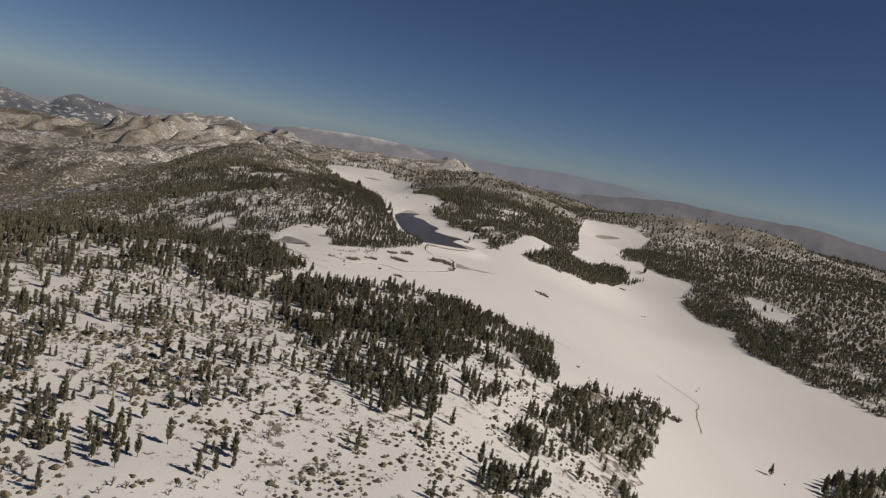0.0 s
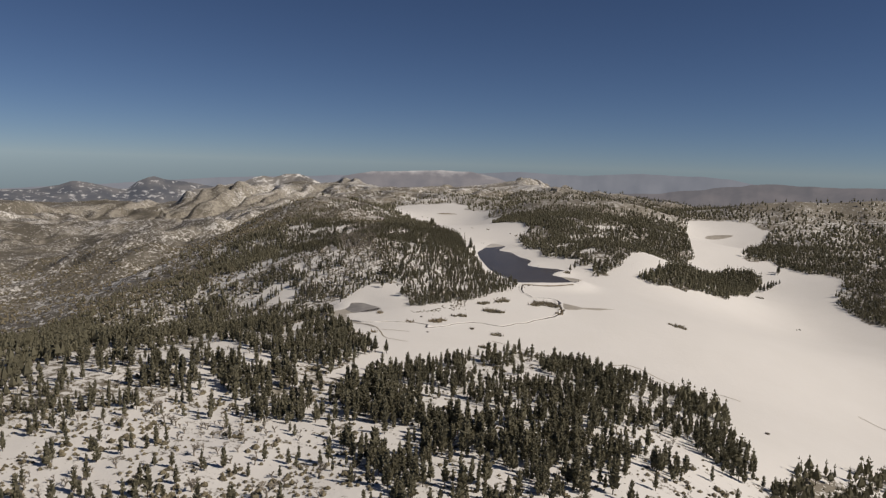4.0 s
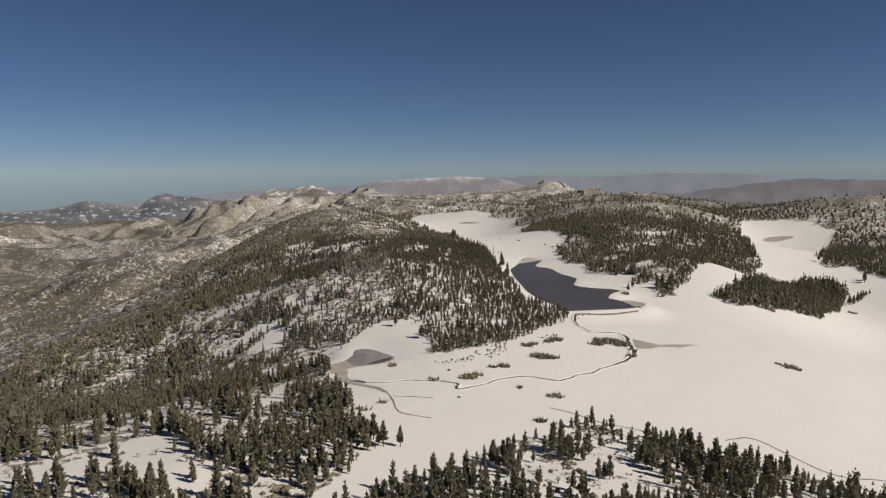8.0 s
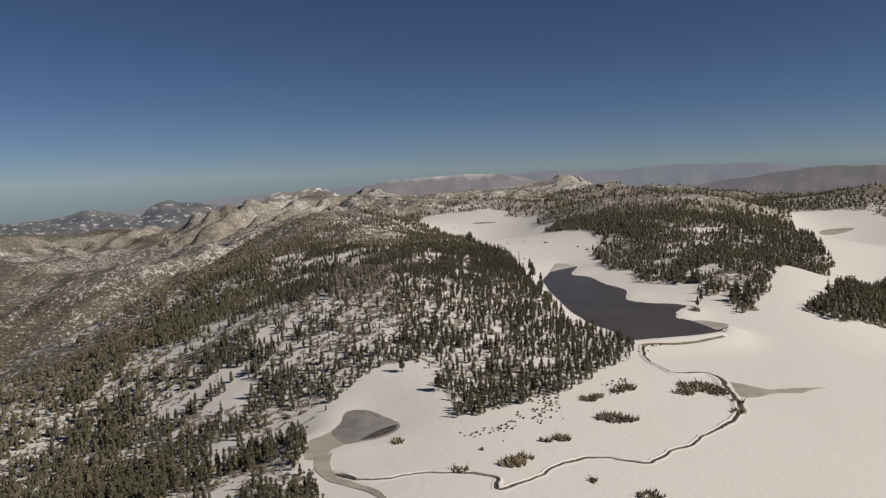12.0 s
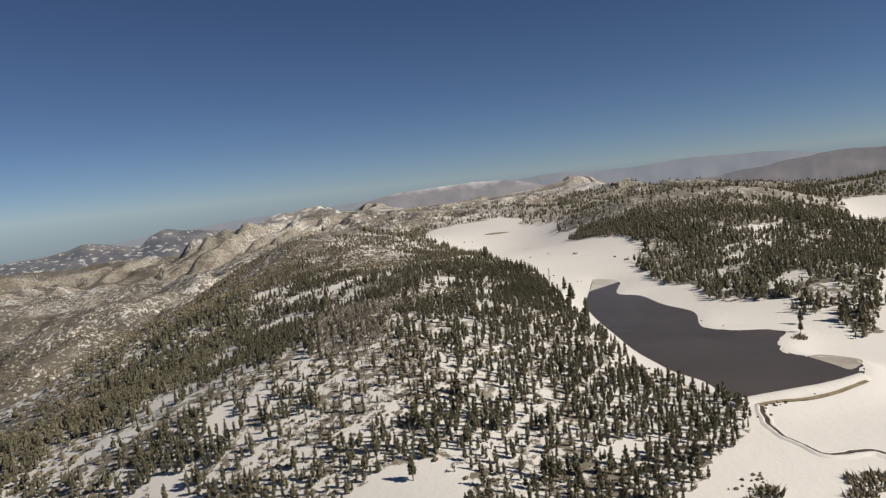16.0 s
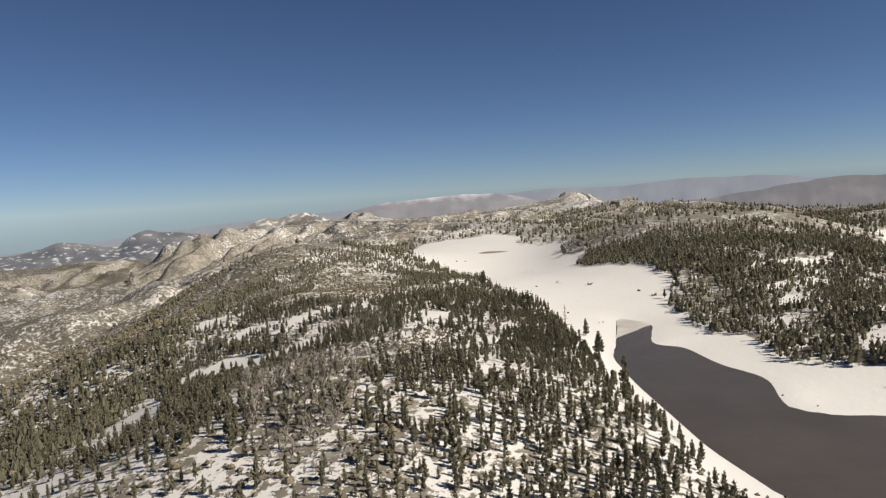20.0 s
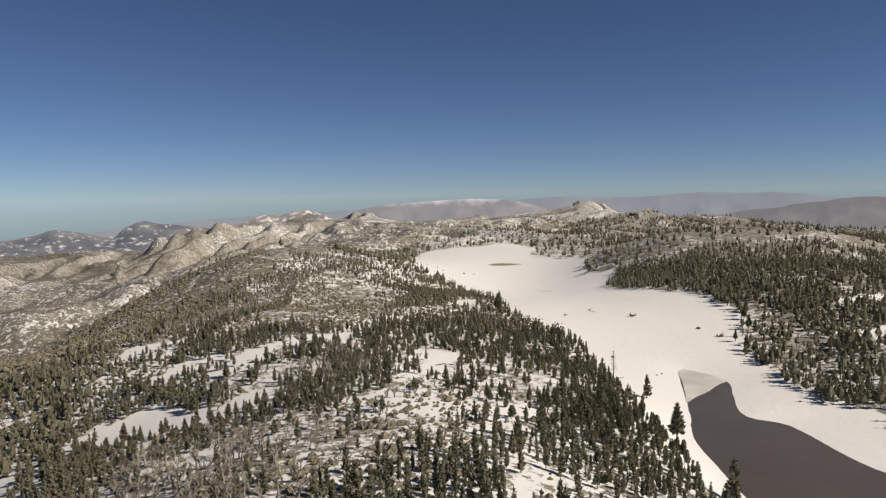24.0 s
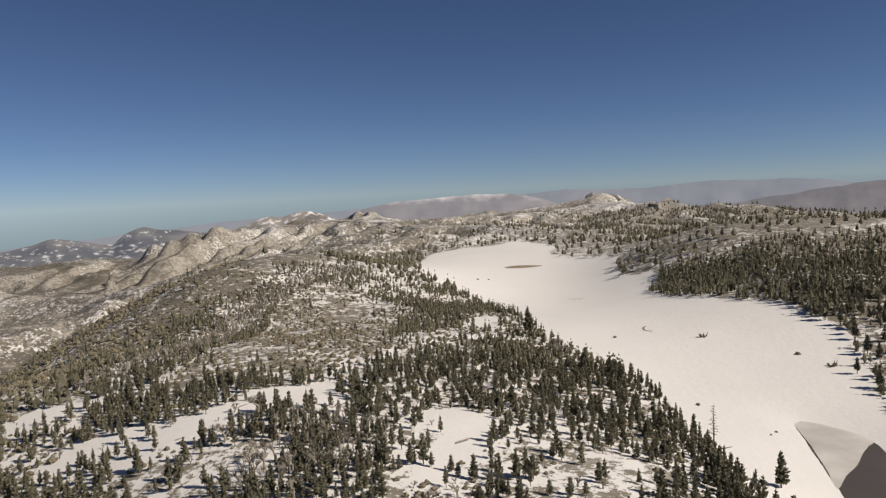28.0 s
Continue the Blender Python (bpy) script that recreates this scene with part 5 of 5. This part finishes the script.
for i, (px, py, s, n) in enumerate([(115, 676, 6.0, 90), (122, 671, 3.6, 40), (106, 669, 3.0, 26), (70, 641, 4.2, 60), (76, 640, 2.2, 16), (47, 623, 2.0, 34), (41, 621, 1.3, 8), (64, 658, 2.4, 26),
                                    (68, 661, 1.6, 10), (83, 671, 2.8, 30), (78, 667, 1.7, 12), (67, 585, 2.6, 22), (54, 550, 1.8, 16), (216, 659, 3.2, 26), (220, 656, 1.5, 8), (211, 662, 1.1, 5),
                                    (118, 1111, 1.2, 7), (149, 1061, 1.0, 6), (162, 812, 2.2, 14), (165, 815, 1.4, 8), (199, 838, 2.6, 18), (51, 593, 0.8, 5), (301, 836, 2.0, 12), (280, 815, 2.4, 14), (386, 920, 3.0, 18),
                                    (414, 926, 3.0, 16), (252, 436, 3.0, 24), (258, 441, 2.4, 14)]):
    bush(px, py, s, n, SCRUB, "dark brown bush standing in meadow snow", 600 + i)
for i, (px, py, s, n) in enumerate([(27, 603, 3.0, 34), (31, 607, 2.4, 22), (10, 598, 1.9, 14), (-11, 623, 1.3, 10), (122, 652, 1.8, 14), (-12, 559, 1.2, 8), (-19, 547, 2.2, 12), (126, 662, 1.5, 10)]):
    bush(px, py, s, n, SEDGE, "pale dry willow bush half buried in snow", 660 + i)

# brush along the dam's foot and scattered at the wood's edge
x, y, rs = scatter(0, 165, 600, 760, 1.8, 17)
want = 0.9 * clearing(x, y, [(127, 733, 24, 4.0, 22), (34, 640, 20, 6, 40), (14, 628, 9, 4, 20), (78, 672, 12, 3.5, 45), (20, 615, 6, 3, 20), (48, 655, 14, 3, 40)])
keep = rs.random_sample(len(x)) < want * np.clip(fbm(x, y, 6, 2, 72) * 4 - 1.6, 0, 1)
x, y = x[keep], y[keep]
p = np.stack([x, y, height(x, y)], 1)
joined("low_scrub", BUSHES, p, rs.uniform(0, 6.28, len(x)), rs.uniform(0.5, 1.1, len(x)), rs.randint(0, 8, len(x)), SCRUB, "low dark scrub dotted in meadow snow", "scrub")


def boulder(px, py, size, seed):
    rng = random.Random(seed)
    bm = bmesh.new()
    bmesh.ops.create_icosphere(bm, subdivisions=2, radius=size)
    for v in bm.verts:
        v.co *= 0.75 + 0.5 * noise.noise(v.co * 1.3 / size + Vector((seed, 0, 0))) + rng.uniform(-0.05, 0.05)
        v.co.z *= 0.7
    me = bpy.data.meshes.new("boulder")
    bm.to_mesh(me)
    bm.free()
    me.materials.append(STONE_DARK)
    o = tagged(new("boulder", me), "dark boulder poking out of meadow snow", "rock", "boulders on the meadow")
    return set_down(o, px, py, 1.0, rng.uniform(0, 6), -size * 0.2)


STONE_DARK = plain_material("dark_granite", (0.05, 0.045, 0.04), (0.14, 0.12, 0.10), 1.2, 0.9, 0.6, 0.2)
for i, (px, py, s) in enumerate([(189, 465, 1.3), (191, 467, 0.7), (395, 804, 1.4), (390, 801, 0.9), (333, 551, 1.0), (144, 1077, 1.3), (80, 1120, 1.0), (85, 1027, 1.0), (51, 592, 1.0), (18, 614, 1.1), (21, 573, 0.9),
                                 (101, 1005, 0.6), (98, 1002, 0.5), (140, 844, 0.5), (340, 560, 0.7), (33, 1420, 1.3), (43, 1424, 1.0), (134, 858, 0.6), (309, 388, 0.8), (230, 330, 0.7), (252, 320, 0.5)]):
    boulder(px, py, s, i)


def log(px, py, length, turn, seed):
    rng = random.Random(seed)
    v, f = stem([(0, 0, 0.15), (length * 0.5, rng.uniform(-0.2, 0.2), 0.22), (length, 0, 0.12)], [0.26, 0.22, 0.12], 7)
    o = thing("fallen_log", "grey fallen trunk lying on snow", "log", "fallen logs")
    part("trunk", tri_mesh("trunk", v, f, GREY_WOOD), o)
    for j in range(3):
        xx = length * (0.35 + 0.2 * j)
        v, f = stem([(xx, 0, 0.2), (xx + 0.5, (-1) ** j * 0.8, 0.5)], [0.07, 0.02], 4)
        part("branch_stub", tri_mesh("branch_stub", v, f, GREY_WOOD), o)
    return set_down(o, px, py, 1.0, radians(turn), 0.0)


for i, q in enumerate([(70, 980, 9, 20), (72, 985, 7, 75), (-73, 979, 7, 30), (-66, 976, 6, -20), (-68, 952, 8, -25), (-58, 944, 6, 10), (-62, 997, 6, 55), (-48, 990, 7, 15), (2, 968, 5, 40), (-120, 890, 6, 60), (-15, 900, 6, 25)]):
    log(*q, 700 + i)


# ---- crags on the far summits ----
def crag(px, py, spikes, seed, label):
    rng = random.Random(seed)
    o = thing("granite_crag", label, "rock")
    here = float(height(px, py))
    for i in range(spikes):
        f = i / max(spikes - 1, 1) - 0.5
        cx, cy = f * 110 + rng.uniform(-12, 12), rng.uniform(-25, 25)
        h = (1 - abs(f) * 1.5) * rng.uniform(6, 13) + 1
        z0 = float(height(px + cx, py + cy)) - here
        verts, faces, sides = [], [], 7
        for lev, (zz, rr) in enumerate(((-9, 24), (h * 0.45, 13), (h * 0.85, 6), (h, 1.5))):
            for q in range(sides):
                a = 2 * math.pi * q / sides
                r = rr * rng.uniform(0.65, 1.3)
                verts.append((cx + r * math.cos(a) + lev * rng.uniform(-1, 1), cy + r * math.sin(a), z0 + zz + rng.uniform(-2, 2)))
        for lev in range(3):
            for q in range(sides):
                a, b = lev * sides + q, lev * sides + (q + 1) % sides
                faces += [(a, b, b + sides), (a, b + sides, a + sides)]
        faces += [(3 * sides, 3 * sides + q, 3 * sides + q + 1) for q in range(1, sides - 1)]
        part("spire", tri_mesh("spire", verts, faces, STONE), o)
    return set_down(o, px, py, 1.0, 0.0, 0.0)


crag(428, 2650, 7, 31, "jagged pale granite crag on a far summit")
crag(512, 2262, 5, 32, "low granite crag on a far hill")
